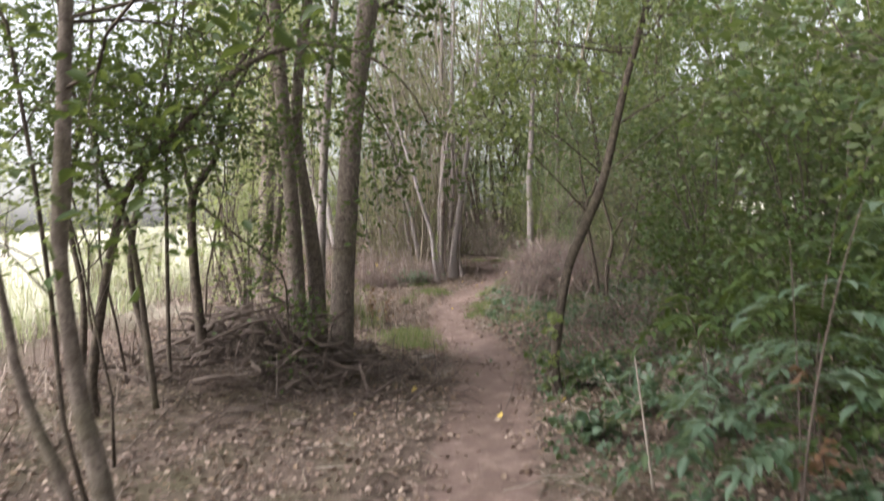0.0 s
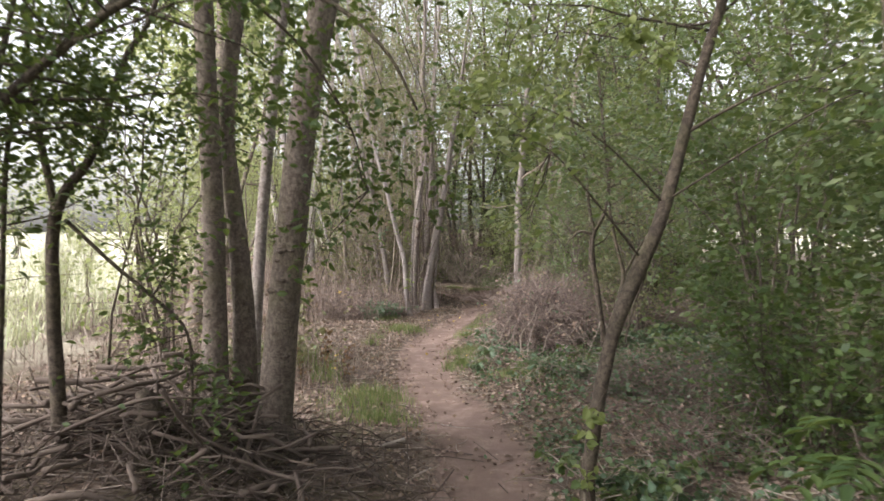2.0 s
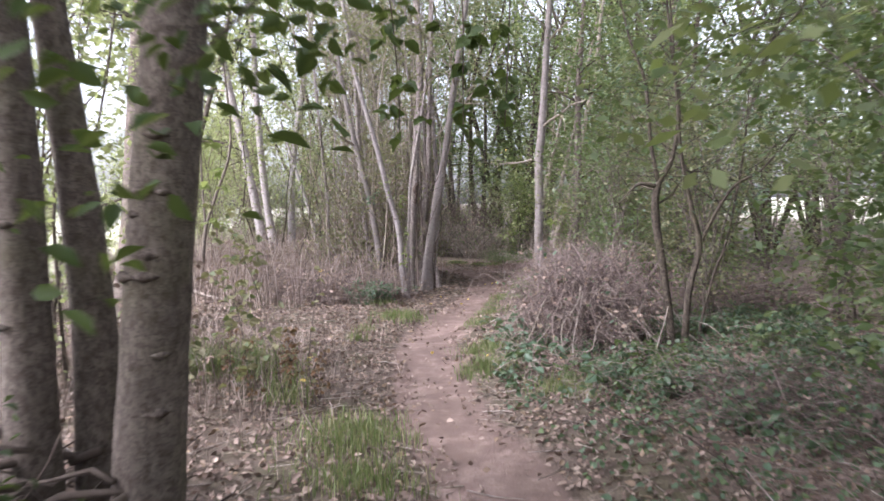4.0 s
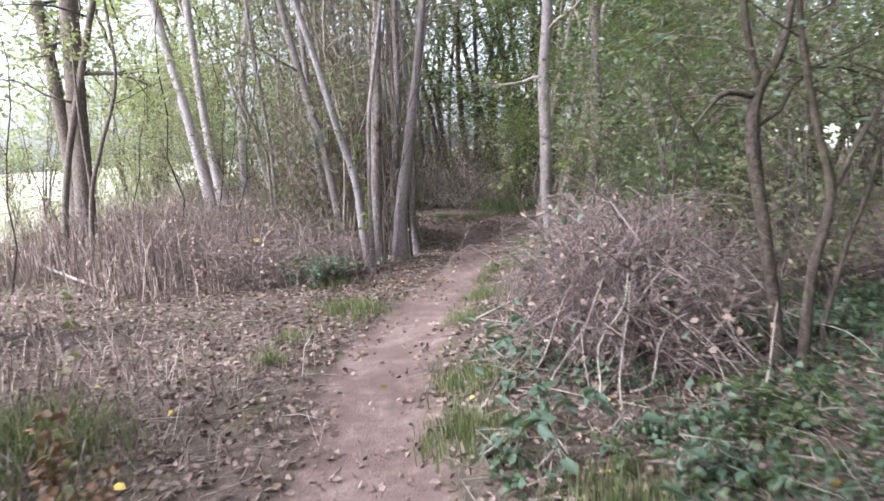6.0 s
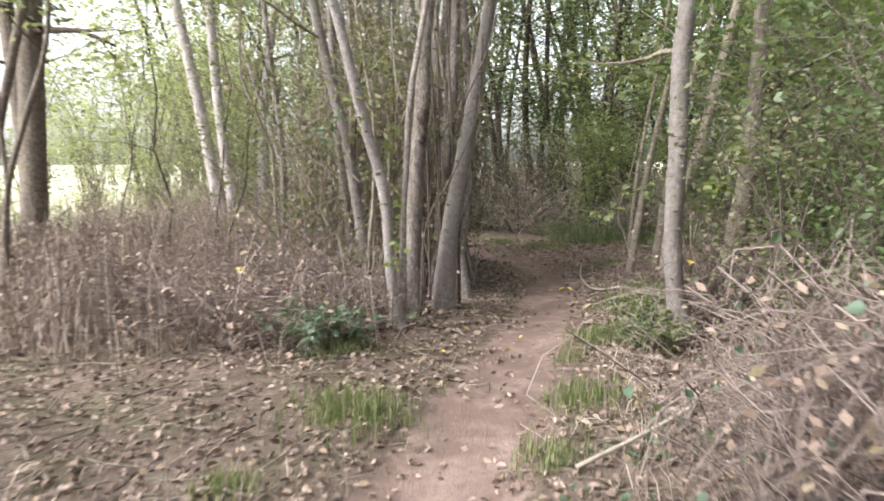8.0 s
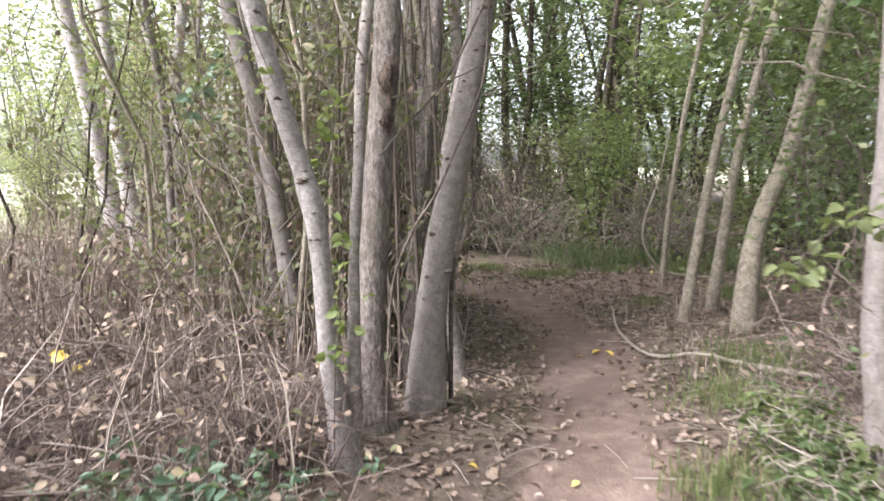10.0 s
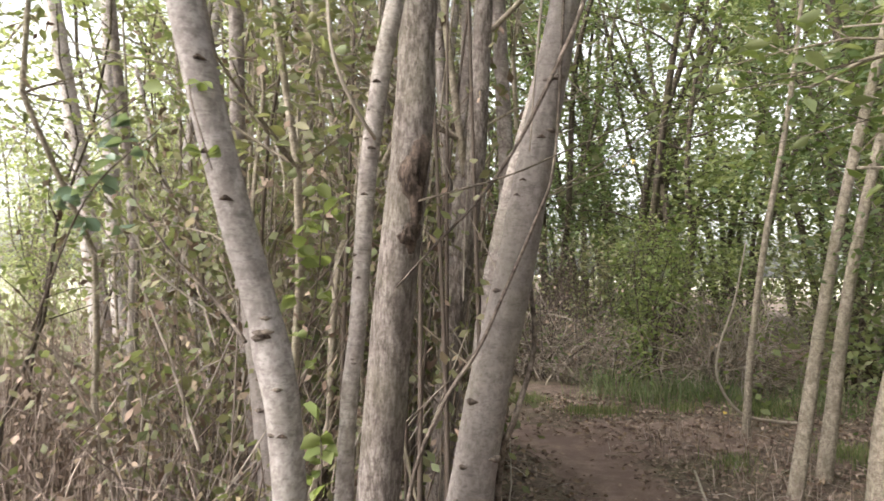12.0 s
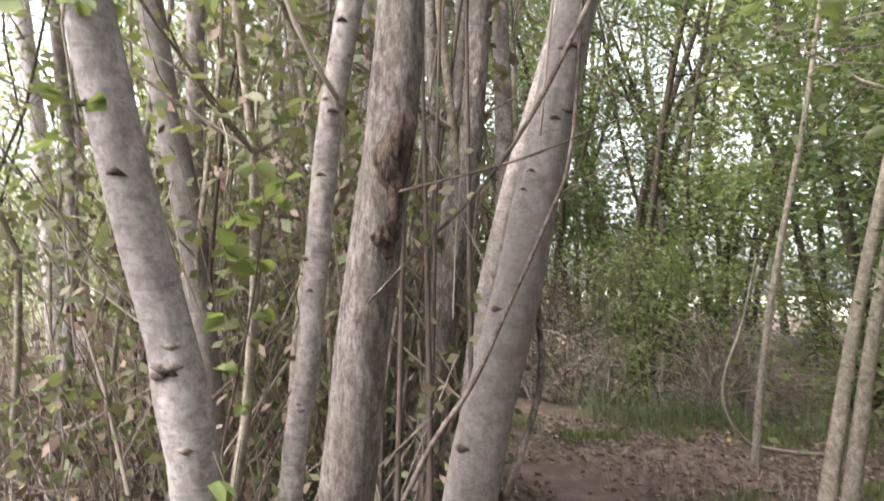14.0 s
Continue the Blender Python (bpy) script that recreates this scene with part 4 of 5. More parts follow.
# leafy thicket beside the first stretch of path
big = [shrub_model("hazel_bush", 90 + i, 2.9, 1.3, "airy green leafy bush beside the path", (M_LEAF, M_LEAF_PALE, M_LEAF)[i], 4100, 0.08, 7, M_BARK_SHADE, True, cat="bush", group="bushes beside the path") for i in range(3)]
plant_out(big, [(2.9, 0.3), (3.4, -1.0), (3.6, 1.8), (3.1, 3.4), (4.6, 0.2), (4.6, 2.8), (2.6, -2.4), (3.9, -2.8), (5.4, 1.6), (5.3, 4.0), (4.3, 4.6), (2.5, 1.7)], R, (0.85, 1.2))
plant_out([copy_thing(q, Matrix.Identity(4)) for q in big], [(4.8, 11.2), (3.9, 13.6), (4.9, 15.2)], R, (1.25, 1.8))
plant_out([copy_thing(q, Matrix.Identity(4)) for q in big], [(9.5, -2), (9.0, 1.5), (9.8, 4.6), (9.4, 12.2)], R, (0.9, 1.3))
mid_r = [shrub_model("dogwood_bush", 94 + i, 2.2, 1.0, "dull green bush with drooping leafy twigs", (M_LEAF, M_LEAF_OLIVE)[i], 2300, 0.055, 8, M_BARK_SHADE, True, "bush", "bushes beyond the brambles") for i in range(2)]
plant_out(mid_r, [(2.2, 7.6), (1.85, 7.9), (2.0, 6.9), (2.7, 6.0), (2.7, 9.0), (3.3, 7.9), (2.4, 10.4), (3.6, 10.2), (4.6, 8.6), (4.2, 12.0), (3.2, 12.6)], R, (0.75, 1.15))
plant_out([copy_thing(q, Matrix.Identity(4)) for q in mid_r], [(3.2, 7.3), (3.7, 9.3), (4.3, 6.2), (5.2, 8.0), (3.1, 11.0)], R, (1.0, 1.45))
# dim thicket closing the view past the bend
far = [shrub_model("elder_bush", 97 + i, 1.7, 1.1, "deep green bush in the shade past the bend", (M_LEAF_PALE, M_LEAF_OLIVE, M_LEAF)[i], 1100, 0.09, 7, simple=True, cat="bush", group="bushes past the bend") for i in range(3)]
plant_out(far, [(3.3, 16.2), (3.9, 15.0), (2.0, 17.3), (3.2, 16.9), (4.4, 16.0), (5.2, 14.5), (4.8, 17.6), (1.6, 18.6), (6.0, 16.6), (-1.8, 18.6), (-3.0, 18.2), (-4.3, 18.8), (5.6, 12.6), (6.4, 5.4), (7.0, 18.5), (3.4, 18.3), (2.6, 19.6), (0.9, 20.5), (4.9, 19.6)], R, (0.5, 1.0))


plant_out([copy_thing(q, Matrix.Identity(4)) for q in far[:2]], [(2.0, 16.9), (1.5, 17.2)], R, (0.6, 1.15))
plant_out([copy_thing(q, Matrix.Identity(4)) for q in far], [(-1.5, 23), (0.4, 22.6), (2.2, 23.2), (4.0, 22.6), (5.8, 23.0), (7.6, 22.2), (9.0, 21.5), (3.2, 20.6)], R, (1.1, 1.5))

lush = [shrub_model("hazel_bush", 360 + i, 1.9, 0.75, "bright green hanging bush past the bend", (M_LEAF_LIME, M_LEAF_PALE)[i], 1700, 0.075, 8, M_DARK, True, "bush", "green bushes past the bend") for i in range(2)]
plant_out(lush, [(1.95, 15.6), (2.2, 16.6)], R, (0.9, 1.1))

# Undergrowth whose shade is painted by the dim leaf colour.
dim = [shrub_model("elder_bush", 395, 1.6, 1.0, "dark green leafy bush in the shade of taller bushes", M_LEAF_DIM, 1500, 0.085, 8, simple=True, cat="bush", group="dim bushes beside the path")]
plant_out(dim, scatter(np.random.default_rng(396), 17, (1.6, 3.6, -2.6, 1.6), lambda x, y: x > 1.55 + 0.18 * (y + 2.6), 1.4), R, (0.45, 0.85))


def far_tree_model(seed, label, leaf_m, height=10.5, leaf_n=6500, leaf=0.095):
    rng = np.random.default_rng(seed)
    ob = thing("willow_tree", (0, 0, 0), label, "tree", "trees past the bend")
    tips, tw = [], Geo()
    for j in range(3):
        a = rng.uniform(0, 2 * math.pi)
        ln = rng.uniform(0.25, 0.85)
        p = [(0.12 * math.cos(a), 0.12 * math.sin(a), -0.1)]
        for f in (0.2, 0.45, 0.7, 1.0):
            p.append((ln * height * f ** 1.3 * math.cos(a) * 0.6 + rng.normal(0, 0.12), ln * height * f ** 1.3 * math.sin(a) * 0.6 + rng.normal(0, 0.12), height * f * rng.uniform(0.85, 1)))
        g = Geo()
        g.tube(p, np.linspace(rng.uniform(0.05, 0.1), 0.02, len(p)), 7, 0.4, 0.1)
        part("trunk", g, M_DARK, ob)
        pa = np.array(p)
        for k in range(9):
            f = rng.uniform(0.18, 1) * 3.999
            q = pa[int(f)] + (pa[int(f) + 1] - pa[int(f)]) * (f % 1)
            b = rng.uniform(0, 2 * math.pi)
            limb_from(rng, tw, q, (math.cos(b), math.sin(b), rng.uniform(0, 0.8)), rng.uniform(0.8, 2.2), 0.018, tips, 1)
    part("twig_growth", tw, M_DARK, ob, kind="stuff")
    lg = Geo()
    lg.leaves(rng, around(rng, tips, leaf_n, 0.2), leaf, simple=True)
    part("crown", lg, leaf_m, ob, kind="stuff")
    return ob


fars = [far_tree_model(101 + i, "dark leaning willow with dense green crown", (M_LEAF, M_LEAF, M_LEAF_PALE, M_LEAF)[i]) for i in range(4)]
# Willows with y under -3.5 stay unseen; added to shade the first stretch.
plant_out(fars, [(2.0, 20.4), (3.4, 19.9), (4.6, 20.6), (6.0, 19.4), (5.6, 16.2), (1.2, 19.5), (2.6, 18.9), (4.2, 18.6), (5.5, 18.0), (6.6, 17.2), (0.0, 20.3), (-1.4, 20.0), (3.2, 21.8), (1.8, 22.6), (5.0, 21.4), (0.6, 18.2), (7.2, 19.5), (-2.8, 19.4), (7.6, 14.8),
                 (7.8, 10.0), (8.2, 12.6), (8.4, 7.6), (-4.0, 21.0), (6.8, 6.5), (7.0, 3.6), (7.2, 0.2), (6.6, -3.0), (5.2, -5.5), (4.6, 1.4), (4.9, 3.6), (5.2, -5.5), (-3.8, -6.2), (3.4, -6.9), (-5.6, -3.6), (-1.8, -8.2), (1.9, -7.8), (0.2, -10.5), (-4.2, -9.5)], R, (0.8, 1.15))
plant_out([copy_thing(q, Matrix.Identity(4)) for q in fars], [(9.0, 15.0), (9.4, 18.5), (8.8, 2.4), (0.8, 24.8), (3.4, 24.6), (6.4, 24.2), (8.6, 21.4)], hedge, (0.9, 1.25))
fine = [far_tree_model(121 + i, "fine-leaved green tree with curved dark stems", (M_LEAF, M_LEAF_PALE)[i], 7.5, 7000, 0.08) for i in range(2)]
plant_out(fine, [(4.7, 15.8), (3.0, 18.2), (6.3, 14.0), (5.0, 12.6)], R, (0.9, 1.15))
woods = [far_tree_model(111 + i, "tall sunlit green tree at the far edge of the field", M_LEAF_SUN, 11.0, 2400, 0.27) for i in range(2)]
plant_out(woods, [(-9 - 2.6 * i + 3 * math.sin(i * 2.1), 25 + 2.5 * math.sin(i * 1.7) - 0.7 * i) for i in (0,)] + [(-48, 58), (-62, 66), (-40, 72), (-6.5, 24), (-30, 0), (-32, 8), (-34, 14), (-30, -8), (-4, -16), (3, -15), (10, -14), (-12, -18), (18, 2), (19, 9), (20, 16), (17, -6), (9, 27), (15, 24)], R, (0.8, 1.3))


# ---- brushwood, brambles, dead stems ----
def stick_geo(rng, a, b, r, sag=0.05, sides=6):
    a, b = np.asarray(a, float), np.asarray(b, float)
    mid = [a + (b - a) * f + rng.normal(0, sag * np.linalg.norm(b - a) * 0.6, 3) for f in (0.33, 0.66)]
    g = Geo()
    g.tube([a, *mid, b], [r, r * 0.9, r * 0.75, r * 0.4], sides, 0.12, 0.08)
    return g


def brushwood():
    rng = np.random.default_rng(201)
    ob = thing("brushwood_heap", (-1.75, 0.75, float(gz(-1.75, 0.75))), "heap of dark dead sticks piled round tree feet", "brushwood")
    for i in range(150):
        c = np.array([-1.75 + rng.normal(0, 0.62), 0.55 + rng.normal(0, 0.42), 0])
        rel = math.exp(-((c[0] + 1.75) / 0.95) ** 2 - ((c[1] - 0.7) / 0.7) ** 2)
        c[2] = float(gz(c[0], c[1])) + rng.uniform(0.0, 0.46) * rel + 0.03
        a = rng.uniform(0, math.pi)
        ln = rng.uniform(0.25, 0.75)
        d = np.array([math.cos(a), math.sin(a) * 0.6, rng.normal(0, 0.28)]) * ln * 0.6
        part("stick", stick_geo(rng, c - d, c + d, rng.uniform(0.007, 0.023), 0.09), M_STICK, ob)
    tang = Geo()
    for i in range(900):
        c = np.array([-1.7 + rng.normal(0, 0.75), 0.45 + rng.normal(0, 0.55), 0])
        rel = math.exp(-((c[0] + 1.75) / 1.0) ** 2 - ((c[1] - 0.65) / 0.8) ** 2)
        c[2] = float(gz(c[0], c[1])) + rng.uniform(0, 0.3) * rel + 0.02
        d = rng.normal(0, 1, 3) * np.array([1, 0.8, 0.35])
        d *= rng.uniform(0.1, 0.35) / np.linalg.norm(d)
        q = c + rng.normal(0, 0.05, 3)
        tang.tube([c - d, q, c + d], [0.005, 0.004, 0.0025], 3, 0.1, cap=False)
    part("twig_growth", tang, M_STICK, ob, kind="stuff")


brushwood()


def stump():
    ob = thing("rotten_stump", (-1.78, 0.5, float(gz(-1.78, 0.5))), "dark rotten stump sticking out of brushwood", "stump")
    g = Geo()
    z = float(gz(-1.78, 0.5))
    g.tube([(-1.78, 0.5, z - 0.05), (-1.77, 0.5, z + 0.15), (-1.79, 0.52, z + 0.3), (-1.83, 0.52, z + 0.38)], [0.13, 0.1, 0.07, 0.03], 11, 0.03, 0.35)
    part("wood", g, M_DARK, ob)


stump()


def bramble_heap(name, centre, size, seed, label, sticks=60, canes=800, leaf_n=500, leaf_m=M_LEAF, thick=1.0, bows=0, humps=(), low=0.25, cane_m=M_CANE):
    """A tangle of arching dead canes, thick ones singly; bows: stout pale canes arching out of it."""
    rng = np.random.default_rng(seed)
    cx, cy = centre
    ob = thing(name, (cx, cy, float(gz(cx, cy))), label, "brambles")
    mounds = list(humps) or [(rng.normal(0, 0.42), rng.normal(0, 0.42), rng.uniform(0.55, 1.1)) for _ in range(5)]

    def cane(r, sides):
        a, d = rng.uniform(0, 2 * math.pi), abs(rng.normal(0, 0.4))
        hump = mounds[rng.integers(0, len(mounds))]
        x0, y0 = cx + size[0] * (hump[0] + d * math.cos(a)), cy + size[1] * (hump[1] + d * math.sin(a))
        b = rng.uniform(0, 2 * math.pi)
        reach = rng.uniform(0.3, 1.0) * min(1, size[0] + 0.25)
        h = size[2] * hump[2] * rng.uniform(low, 1.1) * math.exp(-d * d * 0.8)
        p = []
        turn = rng.uniform(1.2, 3.0)
        for f in (0, 0.25, 0.5, 0.75, 1):
            x, y = x0 + reach * f * math.cos(b) + rng.normal(0, 0.1), y0 + reach * f * math.sin(b) + rng.normal(0, 0.1)
            p.append((x, y, float(gz(x, y)) + max(h * math.sin(min(f * turn + 0.05, 2.9)) + rng.normal(0, 0.05), 0.01)))
        g = Geo()
        g.tube(p, np.linspace(r, r * 0.45, 5), sides, 0.16, cap=False)
        return g, p

    for i in range(sticks):
        g, _ = cane(rng.uniform(0.0022, 0.006) * thick, 5)
        part("cane", g, cane_m, ob)
    for i in range(bows):
        a, r = rng.uniform(math.pi, 2 * math.pi), rng.uniform(0.004, 0.0075)
        x, y = cx + rng.normal(0, 0.45) * size[0], cy - 0.5 * size[1] + rng.normal(0, 0.4) * size[1]
        ln, h = rng.uniform(0.3, 0.65), rng.uniform(0.2, 0.8) * size[2]
        pts = []
        for f in (0, 0.3, 0.6, 0.85, 1):
            u, v = x + ln * f * math.cos(a), y + ln * f * math.sin(a)
            pts.append((u, v, float(gz(u, v)) + 0.02 + h * (1 - f) ** 1.4 + 0.25 * h * math.sin(3 * f)))
        g = Geo()
        g.tube(np.array(pts) + rng.normal(0, 0.02, (5, 3)), np.linspace(r * 0.6, r, 5), 6, 0.06, 0.1)
        part("cane", g, M_TWIG if i % 3 else M_PALE_STICK, ob, "stout pale dead cane")
    allg, tips = Geo(), []
    for i in range(canes):
        g, p = cane(rng.uniform(0.0016, 0.0036) * thick, 3)
        allg.add(np.vstack(g.v), g.f)
        tips += p[1:]
    part("tangle", allg, cane_m, ob, kind="stuff")
    if leaf_n:
        lg = Geo()
        lg.leaves(rng, around(rng, tips, leaf_n, 0.04), 0.045 * thick ** 0.5, broad=0.7)
        part("foliage", lg, leaf_m, ob, kind="stuff")
    dead = Geo()
    dead.leaves(rng, around(rng, tips, canes, 0.05), 0.04 * thick ** 0.5, 0.4, 0.4, 0.6, True)
    part("dead_foliage", dead, M_BROWN_LEAF, ob, kind="stuff")
    return ob


bramble_heap("bramble_heap", (1.36, 5.7), (0.48, 0.7, 0.88), 211, "grey-brown tangle of dead bramble canes beside the path", 190, 1500, 260, M_LEAF_BLUE, 1.3, 40,
             ((-0.5, -0.3, 0.95), (0.0, 0.0, 1.1), (0.6, 0.2, 1.0), (-0.3, 0.7, 1.05), (0.5, 0.9, 0.8), (-0.1, -0.6, 0.7)), 0.4)
bramble_heap("bramble_heap", (2.8, 7.0), (0.9, 0.9, 0.55), 212, "low brown bramble tangle under trees", 30, 450, 500, thick=1.3)
bramble_heap("bramble_heap", (1.9, 9.2), (0.5, 0.6, 0.9), 213, "dead canes tangled round a dark trunk", 25, 350, 160, thick=1.3)
bramble_heap("bramble_heap", (0.3, 16.6), (1.2, 0.6, 1.1), 214, "dim brown bramble bank closing the view", 60, 420, 500, thick=2.2, cane_m=M_TWIG)
bramble_heap("bramble_heap", (1.1, 15.9), (0.7, 0.5, 0.7), 220, "dim brown bramble bank beside dark bushes", 40, 260, 300, thick=2.0, cane_m=M_TWIG)
bramble_heap("bramble_heap", (2.75, 15.3), (0.6, 0.5, 0.95), 215, "brown dead brambles in the shade", 50, 320, 120, thick=2.0, cane_m=M_TWIG)
bramble_heap("bramble_heap", (1.8, 2.2), (0.9, 1.0, 0.5), 216, "dim brown brambles under leafy bushes", 20, 420, 1500, M_IVY, 1.0)
bramble_heap("bramble_heap", (2.1, -1.0), (0.6, 0.9, 0.5), 221, "dim brown brambles at the feet of leafy bushes", 20, 300, 700, M_IVY)
bramble_heap("bramble_heap", (-2.0, 8.9), (0.9, 0.7, 0.55), 218, "pinkish brown dead brambles in dry grass", 40, 420, 260, M_BROWN_LEAF, 1.3)
bramble_heap("bramble_heap", (-3.2, 10.2), (1.2, 1.0, 0.7), 219, "brown dead brambles below birches", 30, 420, 260, M_BROWN_LEAF, 1.5)
bramble_heap("bramble_heap", (-0.85, 9.0), (0.35, 0.3, 0.45), 217, "brown dead stems round the feet of the clump", 15, 260, 40, M_LEAF_OLIVE)


# ---- low growth ----
def on_ground(x, y):
    return np.stack([x, y, gz(x, y)], 1)


def patches(rng, spots, n):
    """Points round patch centres (x, y, radius)."""
    s = np.array(spots)
    k = rng.choice(len(s), n, p=s[:, 2] ** 2 / np.sum(s[:, 2] ** 2))
    q = s[k, :2] + rng.normal(0, 0.45, (n, 2)) * s[k, 2:3]
    q = q[path_gap(q[:, 0], q[:, 1]) > 0.2]
    return on_ground(q[:, 0], q[:, 1])


def low_growth():
    rng = np.random.default_rng(301)
    g = Geo()
    g.blades(rng, patches(rng, [(0.33, 6.75, 0.2), (-0.95, 6.35, 0.14), (-0.98, 5.75, 0.13), (0.22, 4.5, 0.28), (-0.7, 2.9, 0.45), (0.3, 5.2, 0.3), (0.75, 3.8, 0.3), (0.9, 8.8, 0.3), (0.6, 8.4, 0.16), (1.6, 12.2, 0.18), (0.4, 14.6, 0.25),
                                 (-0.6, 2.2, 0.35), (0.6, 7.5, 0.28), (-2.1, 4.5, 0.45), (0.9, 14.0, 0.25), (-0.6, 7.2, 0.35), (-0.95, 8.3, 0.25), (1.3, 9.8, 0.3), (1.75, 10.4, 0.4), (2.5, 12.4, 0.3), (1.2, 14.1, 0.2), (2.6, 14.0, 0.3), (1.8, 14.1, 0.2)], 11500), 0.1, 0.006)
    g.blades(rng, patches(rng, [(-1.75, 4.45, 0.4), (-2.1, 4.3, 0.4), (-1.25, 3.55, 0.2)], 900), 0.3, 0.007, 0.7)
    tagged(new("grass", mesh("grass", g, M_GRASS)), "tufts of short green grass along the path", "grass", kind="stuff")
    g = Geo()
    tufts = [(x, y) for x, y in zip(rng.uniform(-5.4, -0.8, 1700), rng.uniform(7.7, 15, 1700)) if path_gap(x, y) > 0.8 and y > 7.9 + 0.45 * math.sin(3 * x) and rng.random() < 0.6 + noise.noise(Vector((x * 0.8, y * 0.8, 7)))]
    stalk = []
    for x, y in tufts:
        n = int(rng.integers(6, 18))
        s = abs(rng.normal(0.12, 0.07)) + 0.03
        p = on_ground(x + rng.normal(0, s, n), y + rng.normal(0, s, n))
        h = rng.uniform(0.22, 0.6) + (0.25 if rng.random() < 0.2 else 0)
        g.blades(rng, p, h, 0.0065, 0.38)
        q = np.repeat(p[:5], 3, 0)
        stalk.append(q + np.array([0, 0, 1.0]) * rng.uniform(0.2, 1.0, (len(q), 1)) * h + rng.normal(0, 0.06, (len(q), 3)))
    for x, y in tufts:
        a, h = rng.uniform(0, 2 * math.pi), rng.uniform(0.3, 0.85)
        z = float(gz(x, y))
        d = rng.uniform(0.02, 0.3)
        g.tube([(x, y, z), (x + 0.4 * d * math.cos(a), y + 0.4 * d * math.sin(a), z + 0.6 * h), (x + d * math.cos(a), y + d * math.sin(a), z + h)], [0.0045, 0.004, 0.002], 3, 0.15, cap=False)
    lg = Geo()
    lg.leaves(rng, np.vstack(stalk), 0.04, 0.4, 0.4, 0.5, True)
    tagged(new("withered_leaves", mesh("withered_leaves", lg, M_BROWN_LEAF)), "brown withered leaves hanging on dead stalks", "leaves", kind="stuff")
    x, y = rng.normal(-2.2, 0.6, 1600), rng.normal(4.4, 0.9, 1600)
    g.blades(rng, on_ground(x, y), 0.3, 0.006, 0.9)
    x, y = rng.uniform(-1.9, -0.5, 380), rng.uniform(2.6, 6.5, 380)
    k = path_gap(x, y) > 0.35
    g.blades(rng, on_ground(x[k], y[k]), 0.13, 0.005, 1.0)
    x, y = rng.uniform(-6, -2.6, 3000), rng.uniform(-3, 7.5, 3000)
    g.blades(rng, on_ground(x, y), 0.1 + 0.4 * rng.random(3000) ** 2, 0.008, 1.0)
    x, y = rng.uniform(0.6, 2.2, 1500), rng.uniform(6.2, 13, 1500)
    k = path_gap(x, y) > 0.5
    g.blades(rng, on_ground(x[k], y[k]), 0.2, 0.006, 0.7)
    tagged(new("dry_grass", mesh("dry_grass", g, M_DRYGRASS)), "tall pinkish brown dry grass and dead stalks", "grass", kind="stuff")
    g = Geo()
    x, y = -5 - 25 * rng.random(14000) ** 2, rng.uniform(-12, 26, 14000)
    g.blades(rng, on_ground(x, y), 0.25 * smooth(14, 6, -x) + 0.22, 0.02, 0.7)
    tagged(new("field_grass", mesh("field_grass", g, M_FIELD)), "pale sunlit grass of the open field", "grass", kind="stuff")
    g = Geo()
    n = 95000
    x, y = rng.uniform(-4, 4.5, n), rng.uniform(-5, 15, n)
    pg = path_gap(x, y)
    clump = np.array([noise.noise(Vector((a * 2.3, b * 2.3, 21))) for a, b in zip(x, y)])
    keep = rng.random(n) < np.where(pg < 0.16, 0.07, np.where(pg < 0.36, 0.4, 0.85)) + np.where(pg < 0.16, 0.15, 0.5) * clump
    near = keep & (pg < 1.7) & (rng.random(n) < 0.6)
    p = on_ground(x, y)
    p[:, 2] += 0.008 + rng.random(n) * 0.014
    g.leaves(rng, p[keep & ~near], 0.042, flat=0.75, droop=-0.05, broad=0.65, simple=True)
    g.leaves(rng, p[near], 0.046, flat=0.75, droop=-0.06, broad=0.6)
    tagged(new("leaf_litter", mesh("leaf_litter", g, M_LITTER)), "brown and tan fallen leaves scattered over the ground", "leaves", kind="stuff")
    g = Geo()
    n = 26000
    x, y = rng.uniform(0.3, 3.8, n), -4 + 11 * rng.random(n) ** 0.8
    dens = np.array([noise.noise(Vector((a * 1.9, b * 1.9, 11))) for a, b in zip(x, y)])
    k = (path_gap(x, y) > 0.4) & (rng.random(n) < 0.14 + 1.3 * dens + 0.3 * (x > 0.9))
    p = on_ground(x[k], y[k])
    p[:, 2] += rng.random(len(p)) ** 2 * 0.13 + 0.01
    g.leaves(rng, p, 0.04, 0.75, 0.1, 0.95)
    tagged(new("ground_ivy", mesh("ground_ivy", g, M_IVY)), "low green creeping leaves over leaf mould", "plants", kind="stuff")
    g = Geo()
    for i in range(4200):
        x, y = rng.uniform(-3, 3), rng.uniform(-4.5, 13)
        if path_gap(x, y) < (0.3 if rng.random() < 0.93 else 0.05):
            continue
        z = float(gz(x, y)) + 0.012
        a, ln = rng.uniform(0, 2 * math.pi), rng.uniform(0.05, 0.2)
        d = np.array([math.cos(a), math.sin(a), 0]) * ln
        c = np.array([x, y, z])
        g.tube([c - d, c + rng.normal(0, 0.012, 3), c + d], [0.003, 0.0035, 0.002], 3, 0.2, cap=False)
    tagged(new("fallen_twigs", mesh("fallen_twigs", g, M_TWIG)), "thin dead twigs lying among leaves", "twigs", kind="stuff")


low_growth()

